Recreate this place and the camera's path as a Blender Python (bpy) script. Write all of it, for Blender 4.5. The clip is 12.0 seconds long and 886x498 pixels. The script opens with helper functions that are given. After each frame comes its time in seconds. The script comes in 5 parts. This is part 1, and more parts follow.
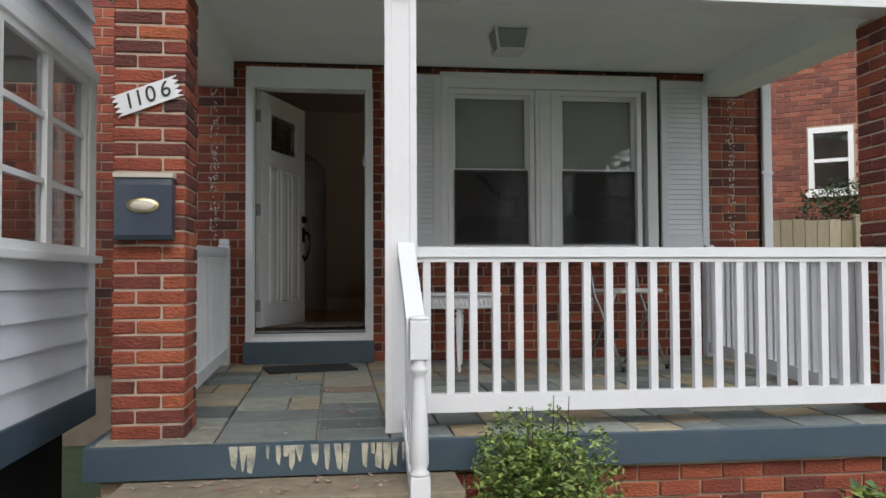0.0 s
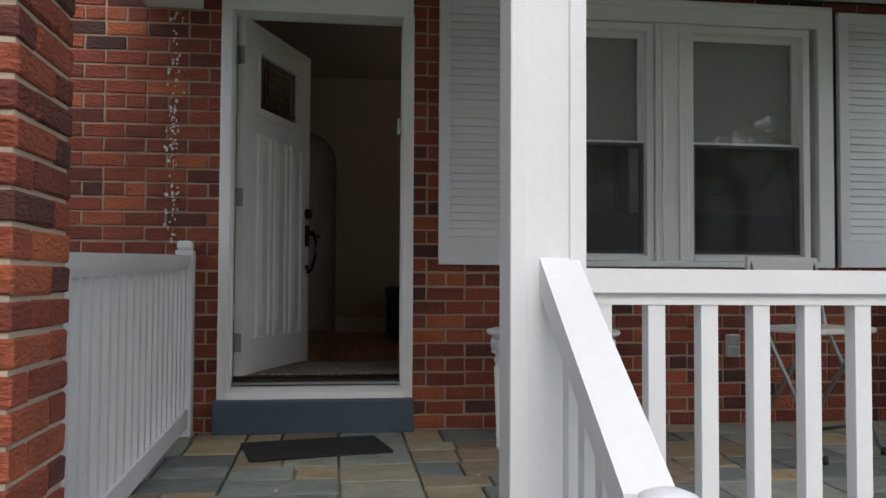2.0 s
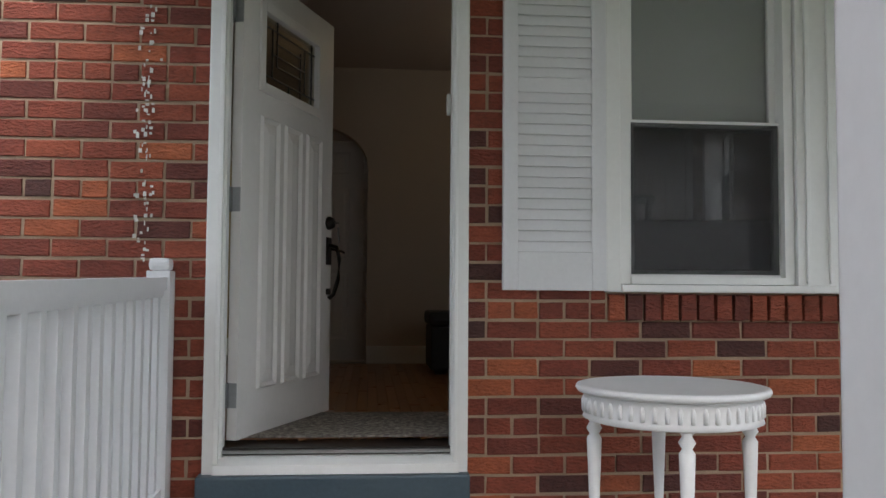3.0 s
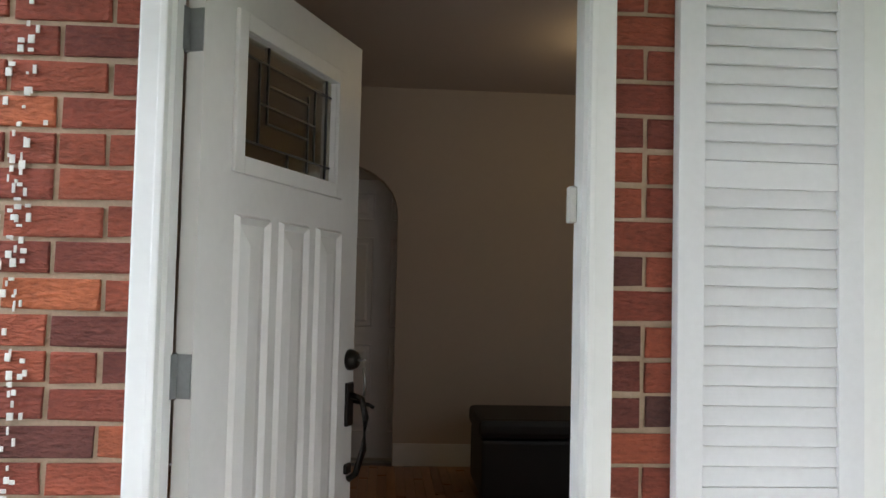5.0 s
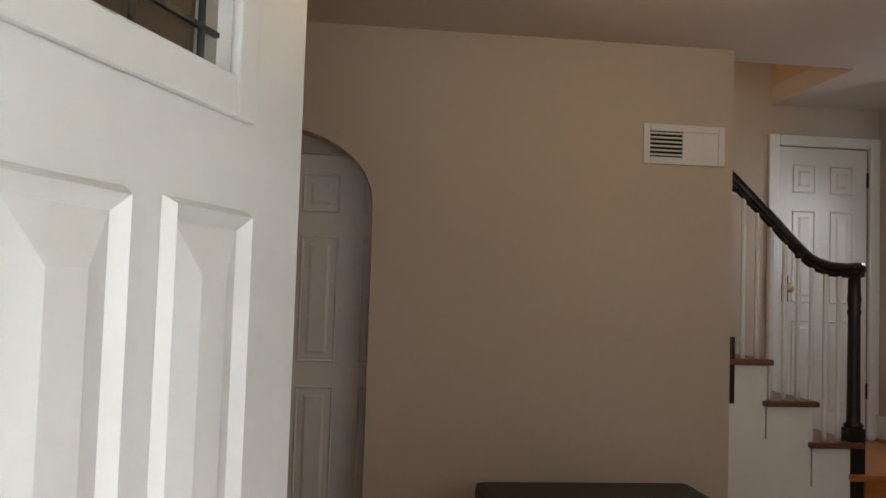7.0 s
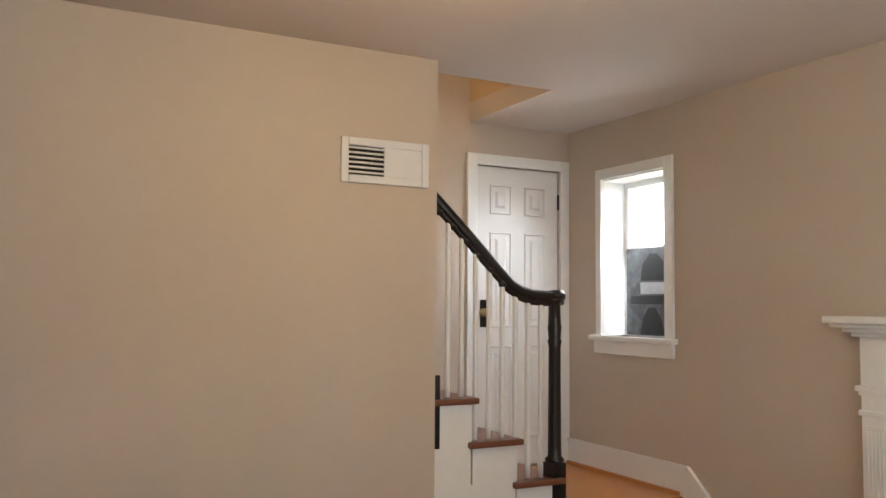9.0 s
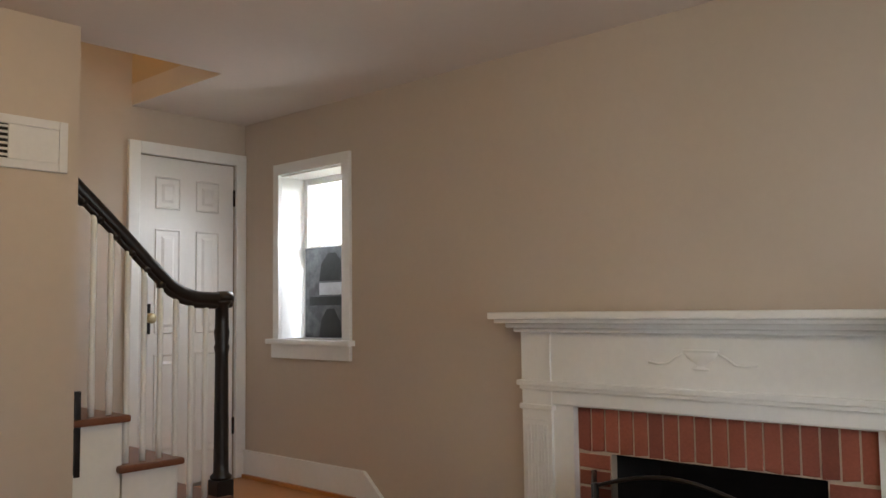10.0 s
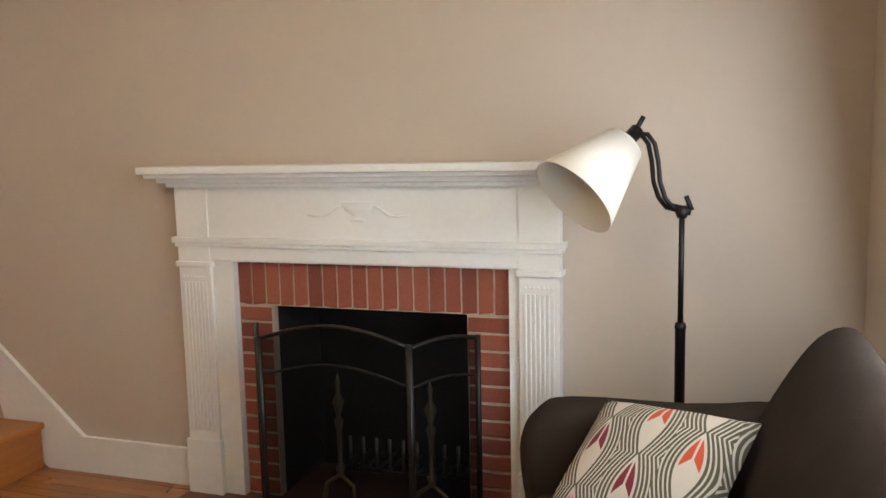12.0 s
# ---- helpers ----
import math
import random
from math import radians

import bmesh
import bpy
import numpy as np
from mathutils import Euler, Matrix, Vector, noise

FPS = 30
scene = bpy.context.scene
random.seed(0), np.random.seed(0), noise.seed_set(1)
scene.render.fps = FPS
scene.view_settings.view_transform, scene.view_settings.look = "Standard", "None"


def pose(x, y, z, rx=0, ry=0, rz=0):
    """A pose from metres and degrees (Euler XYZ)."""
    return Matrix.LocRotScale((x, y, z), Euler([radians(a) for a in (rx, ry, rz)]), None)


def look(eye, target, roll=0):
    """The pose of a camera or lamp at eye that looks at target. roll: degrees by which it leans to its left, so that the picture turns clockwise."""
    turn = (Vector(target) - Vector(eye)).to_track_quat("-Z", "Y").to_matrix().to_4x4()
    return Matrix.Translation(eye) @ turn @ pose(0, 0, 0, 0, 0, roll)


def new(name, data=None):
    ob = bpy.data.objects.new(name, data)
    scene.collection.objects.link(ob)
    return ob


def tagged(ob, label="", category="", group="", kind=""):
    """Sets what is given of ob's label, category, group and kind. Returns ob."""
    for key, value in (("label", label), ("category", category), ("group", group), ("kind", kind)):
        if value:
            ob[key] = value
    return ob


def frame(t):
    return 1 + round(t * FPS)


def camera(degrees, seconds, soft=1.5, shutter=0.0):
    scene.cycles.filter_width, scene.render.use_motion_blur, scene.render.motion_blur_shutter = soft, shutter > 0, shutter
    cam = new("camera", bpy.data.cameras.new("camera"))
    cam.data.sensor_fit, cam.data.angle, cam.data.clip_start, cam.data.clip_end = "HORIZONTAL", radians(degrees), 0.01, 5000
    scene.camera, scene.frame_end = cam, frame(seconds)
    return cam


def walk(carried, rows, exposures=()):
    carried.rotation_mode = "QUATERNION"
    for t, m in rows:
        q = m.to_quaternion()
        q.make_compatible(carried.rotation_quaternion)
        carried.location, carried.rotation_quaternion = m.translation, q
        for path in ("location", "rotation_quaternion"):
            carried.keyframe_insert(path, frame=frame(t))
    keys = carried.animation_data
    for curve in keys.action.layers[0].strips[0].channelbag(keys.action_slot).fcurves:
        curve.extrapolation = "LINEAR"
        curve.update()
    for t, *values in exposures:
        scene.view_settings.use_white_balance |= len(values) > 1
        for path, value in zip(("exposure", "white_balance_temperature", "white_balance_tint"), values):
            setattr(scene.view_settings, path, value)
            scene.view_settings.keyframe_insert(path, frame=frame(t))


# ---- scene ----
cam = camera(55.9, 12.0)
PATH = [
    (0, (0.255, -7.016, 0.701), (0.511, -5.034, 0.768), -0.3),
    (0.5, (0.271, -6.444, 0.747), (0.536, -4.463, 0.812), -0.1),
    (1, (0.21, -5.849, 0.776), (0.5, -3.871, 0.844), 0.0),
    (1.5, (0.243, -5.221, 0.767), (0.527, -3.244, 0.855), 0.4),
    (2, (0.151, -4.605, 0.827), (0.404, -2.623, 0.898), 0.3),
    (2.5, (0.185, -3.948, 0.816), (0.374, -1.959, 0.912), 0.4),
    (3, (0.171, -3.395, 0.892), (0.345, -1.405, 0.997), 0.4),
    (3.5, (0.134, -2.952, 1.089), (0.295, -0.962, 1.213), 0.4),
    (5.5, (0.024, -1.427, 1.529), (0.164, 0.566, 1.616), 1.6),
    (6, (-0.018, -0.957, 1.542), (0.149, 1.034, 1.632), 2.1),
    (6.5, (0.002, -0.537, 1.537), (0.204, 1.45, 1.635), 2.0),
    (8.5, (0.153, 0.377, 1.731), (0.758, 2.278, 1.863), 1.1),
    (9, (0.218, 0.416, 1.712), (1.138, 2.187, 1.843), 0.5),
    (9.5, (0.413, 0.487, 1.7), (1.566, 2.115, 1.837), 0.1),
    (10, (0.487, 0.547, 1.694), (1.966, 1.886, 1.836), -0.7),
    (10.5, (0.509, 0.587, 1.733), (2.209, 1.639, 1.792), -1.7),
    (11, (0.529, 0.603, 1.754), (2.284, 1.541, 1.553), -2.0),
    (11.5, (0.533, 0.576, 1.725), (2.351, 1.38, 1.505), -1.4),
    (12, (0.51, 0.595, 1.746), (2.388, 1.234, 1.493), -1.3),
]
EXPO = [(0.0, 0.68), (2.0, 0.6), (2.6, 0.72), (3.5, 2.25), (5.4, 2.55), (6.5, 3.25), (8.3, 5.1), (9.3, 4.95), (10.0, 4.5), (10.5, 5.05), (11.2, 5.3), (12.0, 5.3)]
walk(cam, [(t, look(eye, target, roll)) for t, eye, target, roll in PATH], EXPO)

# ---- light ----
world = bpy.data.worlds.new("overcast_sky")
scene.world = world
world.use_nodes = True
wn = world.node_tree.nodes
sky = wn.new("ShaderNodeTexSky")
sky.sky_type, sky.sun_disc = "NISHITA", False
sky.sun_elevation, sky.sun_rotation = radians(40), radians(180)
sky.dust_density, sky.air_density = 4.0, 1.0
mixw = wn.new("ShaderNodeMixRGB")
mixw.inputs[0].default_value = 0.75
mixw.inputs[2].default_value = (7.4, 7.9, 8.8, 1)
world.node_tree.links.new(sky.outputs[0], mixw.inputs[1])
world.node_tree.links.new(mixw.outputs[0], wn["Background"].inputs[0])
wn["Background"].inputs[1].default_value = 0.15


def lamp(name, kind, m, energy, color=(1, 1, 1), **kw):
    d = bpy.data.lights.new(name, kind)
    d.energy, d.color = energy, color
    for k, v in kw.items():
        if k == "size":
            d.shape, d.size, d.size_y = "RECTANGLE", v[0], v[1]
        if k == "angle":
            d.angle = radians(v)
        if k == "soft":
            d.shadow_soft_size = v
    ob = new(name, d)
    ob.matrix_world = m
    return ob


lamp("sun", "SUN", look((0, -8, 6.8), (0, 0, 0)), 0.65, (1, 0.97, 0.93), angle=25)
lamp("front_window_daylight", "AREA", look((2.1, 0.22, 1.65), (2.1, 3.0, 1.2)), 0.85, (0.93, 0.97, 1.0), size=(1.7, 1.3))
lamp("side_window_daylight", "AREA", look((3.6, 4.25, 2.1), (2.6, 3.9, 1.3)), 0.5, (0.86, 0.94, 1.0), size=(0.46, 0.8))
lamp("ceiling_lamp_bulb", "POINT", pose(1.37, 2.45, 2.64), 0.55, (1.0, 0.74, 0.4), soft=0.08)
# added warm fill with no fitting, brightens the back room walls
lamp("hall_fill", "POINT", pose(-0.5, 5.6, 2.5), 1.3, (1.0, 0.78, 0.45), soft=0.1)
# unseen warm light, added to brighten the upper stairwell
lamp("stairwell_fill", "POINT", pose(2.2, 4.45, 4.6), 0.8, (1.0, 0.8, 0.52), soft=0.1)


# ---- materials ----
def mat(name, col, rough=0.6, var=0.12, scale=6.0, fine=90.0, bump=0.15, metal=0.0, col2=None, random=0.0, coat=0.0):
    """A surface with broad stains and fine grain; col2 is the stain's colour."""
    m = bpy.data.materials.new(name)
    m.use_nodes = True
    nt = m.node_tree
    n, l = nt.nodes, nt.links
    b = n["Principled BSDF"]
    b.inputs["Roughness"].default_value, b.inputs["Metallic"].default_value = rough, metal
    b.inputs["Coat Weight"].default_value = coat
    geo = n.new("ShaderNodeNewGeometry")
    big, small = n.new("ShaderNodeTexNoise"), n.new("ShaderNodeTexNoise")
    for t, s in ((big, scale), (small, fine)):
        t.inputs["Scale"].default_value, t.inputs["Detail"].default_value = s, 5
        l.new(geo.outputs["Position"], t.inputs["Vector"])
    mix = n.new("ShaderNodeMixRGB")
    c2 = col2 or tuple(c * 0.6 for c in col)
    mix.inputs[1].default_value, mix.inputs[2].default_value = (*col, 1), (*c2, 1)
    ramp = n.new("ShaderNodeMapRange")
    ramp.inputs[1].default_value, ramp.inputs[2].default_value, ramp.inputs[4].default_value = 0.4, 0.75, min(1, var * 3)
    l.new(big.outputs[0], ramp.inputs[0])
    l.new(ramp.outputs[0], mix.inputs[0])
    hsv = n.new("ShaderNodeHueSaturation")
    l.new(mix.outputs[0], hsv.inputs["Color"])
    val = n.new("ShaderNodeMapRange")
    val.inputs[3].default_value, val.inputs[4].default_value = 1 - var, 1 + var
    l.new(small.outputs[0], val.inputs[0])
    if random:
        inf, add, fr = n.new("ShaderNodeObjectInfo"), n.new("ShaderNodeMath"), n.new("ShaderNodeMath")
        fr.operation = "FRACT"
        l.new(inf.outputs["Random"], add.inputs[0])
        l.new(geo.outputs["Random Per Island"], add.inputs[1])
        l.new(add.outputs[0], fr.inputs[0])
        rv, mul = n.new("ShaderNodeMapRange"), n.new("ShaderNodeMath")
        rv.inputs[3].default_value, rv.inputs[4].default_value = 1 - random, 1 + random
        mul.operation = "MULTIPLY"
        l.new(fr.outputs[0], rv.inputs[0])
        l.new(rv.outputs[0], mul.inputs[0])
        l.new(val.outputs[0], mul.inputs[1])
        l.new(mul.outputs[0], hsv.inputs["Value"])
    else:
        l.new(val.outputs[0], hsv.inputs["Value"])
    l.new(hsv.outputs[0], b.inputs["Base Color"])
    bp = n.new("ShaderNodeBump")
    bp.inputs["Strength"].default_value, bp.inputs["Distance"].default_value = bump, 0.004
    l.new(small.outputs[0], bp.inputs["Height"])
    l.new(bp.outputs[0], b.inputs["Normal"])
    return m


def ramp_mat(name, stops, rough, bump, fine=70.0, dirt=0.25, stretch=(1, 1, 1), distance=0.004):
    """Pieces whose colour runs along a ramp, one pick for each piece, with grain and dirt."""
    m = bpy.data.materials.new(name)
    m.use_nodes = True
    n, l = m.node_tree.nodes, m.node_tree.links
    b = n["Principled BSDF"]
    b.inputs["Roughness"].default_value = rough
    geo, inf = n.new("ShaderNodeNewGeometry"), n.new("ShaderNodeObjectInfo")
    add, fr, cr = n.new("ShaderNodeMath"), n.new("ShaderNodeMath"), n.new("ShaderNodeValToRGB")
    fr.operation = "FRACT"
    l.new(inf.outputs["Random"], add.inputs[0])
    l.new(geo.outputs["Random Per Island"], add.inputs[1])
    l.new(add.outputs[0], fr.inputs[0])
    l.new(fr.outputs[0], cr.inputs[0])
    el = cr.color_ramp.elements
    while len(el) < len(stops):
        el.new(0.5)
    for e, (p, c) in zip(el, stops):
        e.position, e.color = p, (*c, 1)
    mp = n.new("ShaderNodeMapping")
    mp.inputs["Scale"].default_value = stretch
    l.new(geo.outputs["Position"], mp.inputs[0])
    big, small = n.new("ShaderNodeTexNoise"), n.new("ShaderNodeTexNoise")
    for t, s in ((big, 7.0), (small, fine)):
        t.inputs["Scale"].default_value, t.inputs["Detail"].default_value = s, 6
        l.new(mp.outputs[0], t.inputs["Vector"])
    tot, val, hsv = n.new("ShaderNodeMath"), n.new("ShaderNodeMapRange"), n.new("ShaderNodeHueSaturation")
    l.new(big.outputs[0], tot.inputs[0])
    l.new(small.outputs[0], tot.inputs[1])
    val.inputs[1].default_value, val.inputs[2].default_value = 0.6, 1.4
    val.inputs[3].default_value, val.inputs[4].default_value = 1 - dirt, 1 + dirt
    l.new(tot.outputs[0], val.inputs[0])
    l.new(val.outputs[0], hsv.inputs["Value"])
    l.new(cr.outputs[0], hsv.inputs["Color"])
    l.new(hsv.outputs[0], b.inputs["Base Color"])
    bp = n.new("ShaderNodeBump")
    bp.inputs["Strength"].default_value, bp.inputs["Distance"].default_value = bump, distance
    l.new(small.outputs[0], bp.inputs["Height"])
    l.new(bp.outputs[0], b.inputs["Normal"])
    return m


def glow(name, col, strength):
    m = bpy.data.materials.new(name)
    m.use_nodes = True
    b = m.node_tree.nodes["Principled BSDF"]
    b.inputs["Base Color"].default_value = (*col, 1)
    b.inputs["Emission Color"].default_value, b.inputs["Emission Strength"].default_value = (*col, 1), strength
    return m


def glass(name, col=(1, 1, 1), rough=0.0, thin=0.88, ior=1.6):
    """A pane: part clear, part mirror, by the angle of view."""
    m = bpy.data.materials.new(name)
    m.use_nodes = True
    n, l = m.node_tree.nodes, m.node_tree.links
    tr, gl, mx, fr = n.new("ShaderNodeBsdfTransparent"), n.new("ShaderNodeBsdfGlossy"), n.new("ShaderNodeMixShader"), n.new("ShaderNodeLayerWeight")
    tr.inputs[0].default_value = (*[c * thin for c in col], 1)
    gl.inputs["Roughness"].default_value = rough
    fr.inputs[0].default_value = 0.5
    pw, ma = n.new("ShaderNodeMath"), n.new("ShaderNodeMath")
    pw.operation, ma.operation = "POWER", "MULTIPLY_ADD"
    pw.inputs[1].default_value = 4.0
    ma.inputs[1].default_value, ma.inputs[2].default_value = 0.8, ((ior - 1) / (ior + 1)) ** 2
    l.new(fr.outputs["Facing"], pw.inputs[0])
    l.new(pw.outputs[0], ma.inputs[0])
    l.new(ma.outputs[0], mx.inputs[0])
    l.new(tr.outputs[0], mx.inputs[1])
    l.new(gl.outputs[0], mx.inputs[2])
    l.new(mx.outputs[0], n["Material Output"].inputs[0])
    return m


def veil(name, col, cover):
    """A fine wire mesh: part open, part dull wire."""
    m = bpy.data.materials.new(name)
    m.use_nodes = True
    n, l = m.node_tree.nodes, m.node_tree.links
    tr, df, mx = n.new("ShaderNodeBsdfTransparent"), n.new("ShaderNodeBsdfDiffuse"), n.new("ShaderNodeMixShader")
    df.inputs[0].default_value = (*col, 1)
    mx.inputs[0].default_value = cover
    l.new(tr.outputs[0], mx.inputs[1])
    l.new(df.outputs[0], mx.inputs[2])
    l.new(mx.outputs[0], n["Material Output"].inputs[0])
    return m


BRICK = ramp_mat("red_brick", [(0.0, (0.07, 0.03, 0.026)), (0.1, (0.14, 0.036, 0.026)), (0.35, (0.22, 0.05, 0.03)), (0.85, (0.3, 0.072, 0.036)), (1.0, (0.4, 0.11, 0.045))], 0.85, 1.0, 45, 0.4, (1, 1, 2.4), 0.014)
HEARTH = ramp_mat("hearth_brick", [(0.0, (0.2, 0.055, 0.035)), (0.5, (0.27, 0.075, 0.045)), (1.0, (0.33, 0.1, 0.06))], 0.75, 0.4, 80, 0.15)
MORTAR = mat("mortar", (0.46, 0.345, 0.245), 0.95, 0.2, 5, 120, 0.7)
MORTAR_PALE = mat("pale_mortar", (0.5, 0.4, 0.31), 0.95, 0.12, 5, 120, 0.5)
LIME = mat("lime_streak", (0.7, 0.68, 0.64), 0.95, 0.2, 20, 120, 0.6)
FLAG = ramp_mat("flagstone", [(0.0, (0.1, 0.115, 0.11)), (0.25, (0.17, 0.19, 0.18)), (0.5, (0.24, 0.25, 0.22)), (0.7, (0.29, 0.25, 0.17)), (0.85, (0.15, 0.11, 0.085)), (1.0, (0.36, 0.29, 0.17))], 0.62, 0.5, 22, 0.3, (1, 1, 1), 0.005)
GROUT = mat("porch_grout", (0.3, 0.29, 0.24), 0.95, 0.25, 8, 100, 0.5)
WHITE = mat("white_paint", (0.71, 0.71, 0.72), 0.45, 0.05, 3, 60, 0.08)
TRIM = mat("white_trim", (0.8, 0.8, 0.78), 0.4, 0.04, 4, 40, 0.06)
DOORW = mat("door_paint", (0.74, 0.72, 0.7), 0.4, 0.04, 4, 40, 0.06)
SIDING = mat("white_siding", (0.66, 0.67, 0.7), 0.5, 0.07, 3, 50, 0.08)
CEIL_OUT = mat("porch_ceiling_paint", (0.86, 0.87, 0.86), 0.6, 0.05, 2, 40, 0.05)
BLUE = mat("slate_blue_paint", (0.045, 0.075, 0.1), 0.5, 0.2, 4, 60, 0.2, col2=(0.07, 0.095, 0.11))
PEEL = mat("bare_stained_concrete", (0.5, 0.47, 0.36), 0.85, 0.35, 14, 90, 0.4, col2=(0.12, 0.16, 0.18))
CONCRETE = mat("old_concrete", (0.42, 0.41, 0.38), 0.9, 0.2, 5, 90, 0.4)
SOIL = mat("soil", (0.05, 0.038, 0.028), 0.95, 0.4, 7, 60, 1.0)
GRASS = mat("lawn", (0.06, 0.09, 0.03), 0.95, 0.3, 4, 40, 1.0)
BLACK = mat("black_rubber", (0.012, 0.012, 0.013), 0.75, 0.2, 10, 200, 0.5)
IRON = mat("black_iron", (0.012, 0.011, 0.011), 0.4, 0.1, 10, 90, 0.1, metal=0.4)
BRONZE = mat("oil_rubbed_bronze", (0.02, 0.017, 0.015), 0.35, 0.1, 10, 90, 0.05, metal=0.7)
STEEL = mat("hinge_steel", (0.35, 0.36, 0.36), 0.4, 0.1, 20, 90, 0.05, metal=0.9)
BRASS = mat("aged_brass", (0.5, 0.42, 0.25), 0.35, 0.15, 30, 90, 0.1, metal=0.9)
NAVY = mat("mailbox_navy", (0.03, 0.045, 0.07), 0.4, 0.08, 10, 90, 0.05, coat=0.2)
CREAM = mat("mailbox_lid", (0.6, 0.53, 0.45), 0.5, 0.08, 10, 90, 0.05)
INK = mat("black_numerals", (0.015, 0.015, 0.015), 0.5)
WALL = mat("greige_wall_paint", (0.54, 0.46, 0.385), 0.75, 0.03, 1.5, 30, 0.05)
CEIL_IN = mat("ceiling_paint", (0.66, 0.58, 0.52), 0.8, 0.03, 1.5, 30, 0.05)
YELLOW = mat("mustard_wall_paint", (0.46, 0.33, 0.13), 0.7, 0.04, 1.5, 30, 0.05)
PEACH = mat("peach_wall_paint", (0.62, 0.47, 0.3), 0.75, 0.03, 1.5, 30, 0.05)
OAK = ramp_mat("honey_oak", [(0.0, (0.33, 0.115, 0.026)), (0.5, (0.41, 0.155, 0.037)), (1.0, (0.48, 0.2, 0.055))], 0.3, 0.08, 30, 0.16, (1, 6, 6))
FLOORWOOD = ramp_mat("oak_floor", [(0.0, (0.25, 0.1, 0.034)), (0.5, (0.32, 0.135, 0.045)), (1.0, (0.39, 0.17, 0.06))], 0.28, 0.08, 30, 0.18, (8, 1, 8))
TREADW = mat("brown_tread", (0.17, 0.062, 0.03), 0.35, 0.12, 8, 60, 0.1)
DARKWOOD = mat("ebony_stained_wood", (0.012, 0.008, 0.007), 0.3, 0.15, 8, 70, 0.08)
SOFA = mat("charcoal_brown_fabric", (0.042, 0.03, 0.024), 0.95, 0.22, 5, 320, 0.8)
SOFA.node_tree.nodes["Principled BSDF"].inputs["Specular IOR Level"].default_value = 0.08
OTTO = mat("black_leather", (0.012, 0.011, 0.011), 0.5, 0.1, 8, 160, 0.3)
# soot in the firebox; elsewhere a near-black for roofs and shaded gaps
SOOT_DARK = mat("soot_and_dark_fill", (0.008, 0.007, 0.0065), 0.9, 0.3, 8, 60, 0.4)
LINEN = mat("shade_linen_and_bright_pane", (0.8, 0.77, 0.7), 0.9, 0.03, 8, 250, 0.2)
SHADEW = mat("roller_shade", (0.5, 0.53, 0.5), 0.9, 0.05, 3, 60, 0.1)
RUG = mat("woven_rug", (0.12, 0.1, 0.085), 0.95, 0.5, 45, 200, 0.8, col2=(0.4, 0.36, 0.31))
PLASTIC = mat("pale_plastic", (0.62, 0.6, 0.56), 0.5, 0.05)
WOODFENCE = ramp_mat("weathered_fence", [(0, (0.2, 0.17, 0.11)), (1, (0.32, 0.28, 0.19))], 0.9, 0.4, 40, 0.25, (6, 6, 1))
LEAF = ramp_mat("leaf_green", [(0, (0.05, 0.09, 0.02)), (0.6, (0.14, 0.21, 0.04)), (1, (0.3, 0.36, 0.09))], 0.5, 0.1, 60, 0.2)
LEAF_DARK = ramp_mat("dark_leaf", [(0, (0.02, 0.04, 0.015)), (1, (0.06, 0.09, 0.035))], 0.5, 0.1, 60, 0.2)
PETAL = ramp_mat("fallen_leaf", [(0, (0.35, 0.22, 0.14)), (0.5, (0.5, 0.42, 0.33)), (0.8, (0.45, 0.12, 0.13)), (1, (0.62, 0.56, 0.48))], 0.7, 0.2, 60, 0.2)
TWIG = mat("twig", (0.09, 0.06, 0.04), 0.9, 0.2)
GLASS = glass("window_glass")
# amber tint stands in for the ceiling lamp's glow reflected in the pane
LEADED = glass("leaded_glass_glow_tint", (0.8, 0.72, 0.45), 0.05, 0.9, 3.6)
LEAD = mat("lead_came", (0.06, 0.06, 0.055), 0.35, 0.1, 20, 90, 0.1, metal=0.8)
MESH = veil("fire_screen_mesh", (0.006, 0.006, 0.006), 0.72)
BOWL = glow("lamp_bowl_glass", (1.0, 0.72, 0.25), 0.28)
# near-black painted for unlit rooms behind panes; also colours thin joints
DARK = mat("dark_room_and_joint", (0.03, 0.03, 0.03), 0.9)


# ---- builders ----
def box(bm, x0, y0, z0, x1, y1, z1, bev=0.0):
    r = bmesh.ops.create_cube(bm, size=1, matrix=Matrix.Translation(((x0 + x1) / 2, (y0 + y1) / 2, (z0 + z1) / 2)) @ Matrix.Diagonal((abs(x1 - x0), abs(y1 - y0), abs(z1 - z0), 1)))
    if bev:
        es = list({e for v in r["verts"] for e in v.link_edges})
        bmesh.ops.bevel(bm, geom=es, offset=bev, segments=2, affect="EDGES", profile=0.6)
    return bm


def boxes(*bs, bev=0.0):
    bm = bmesh.new()
    for b in bs:
        box(bm, *b, bev=bev)
    return bm


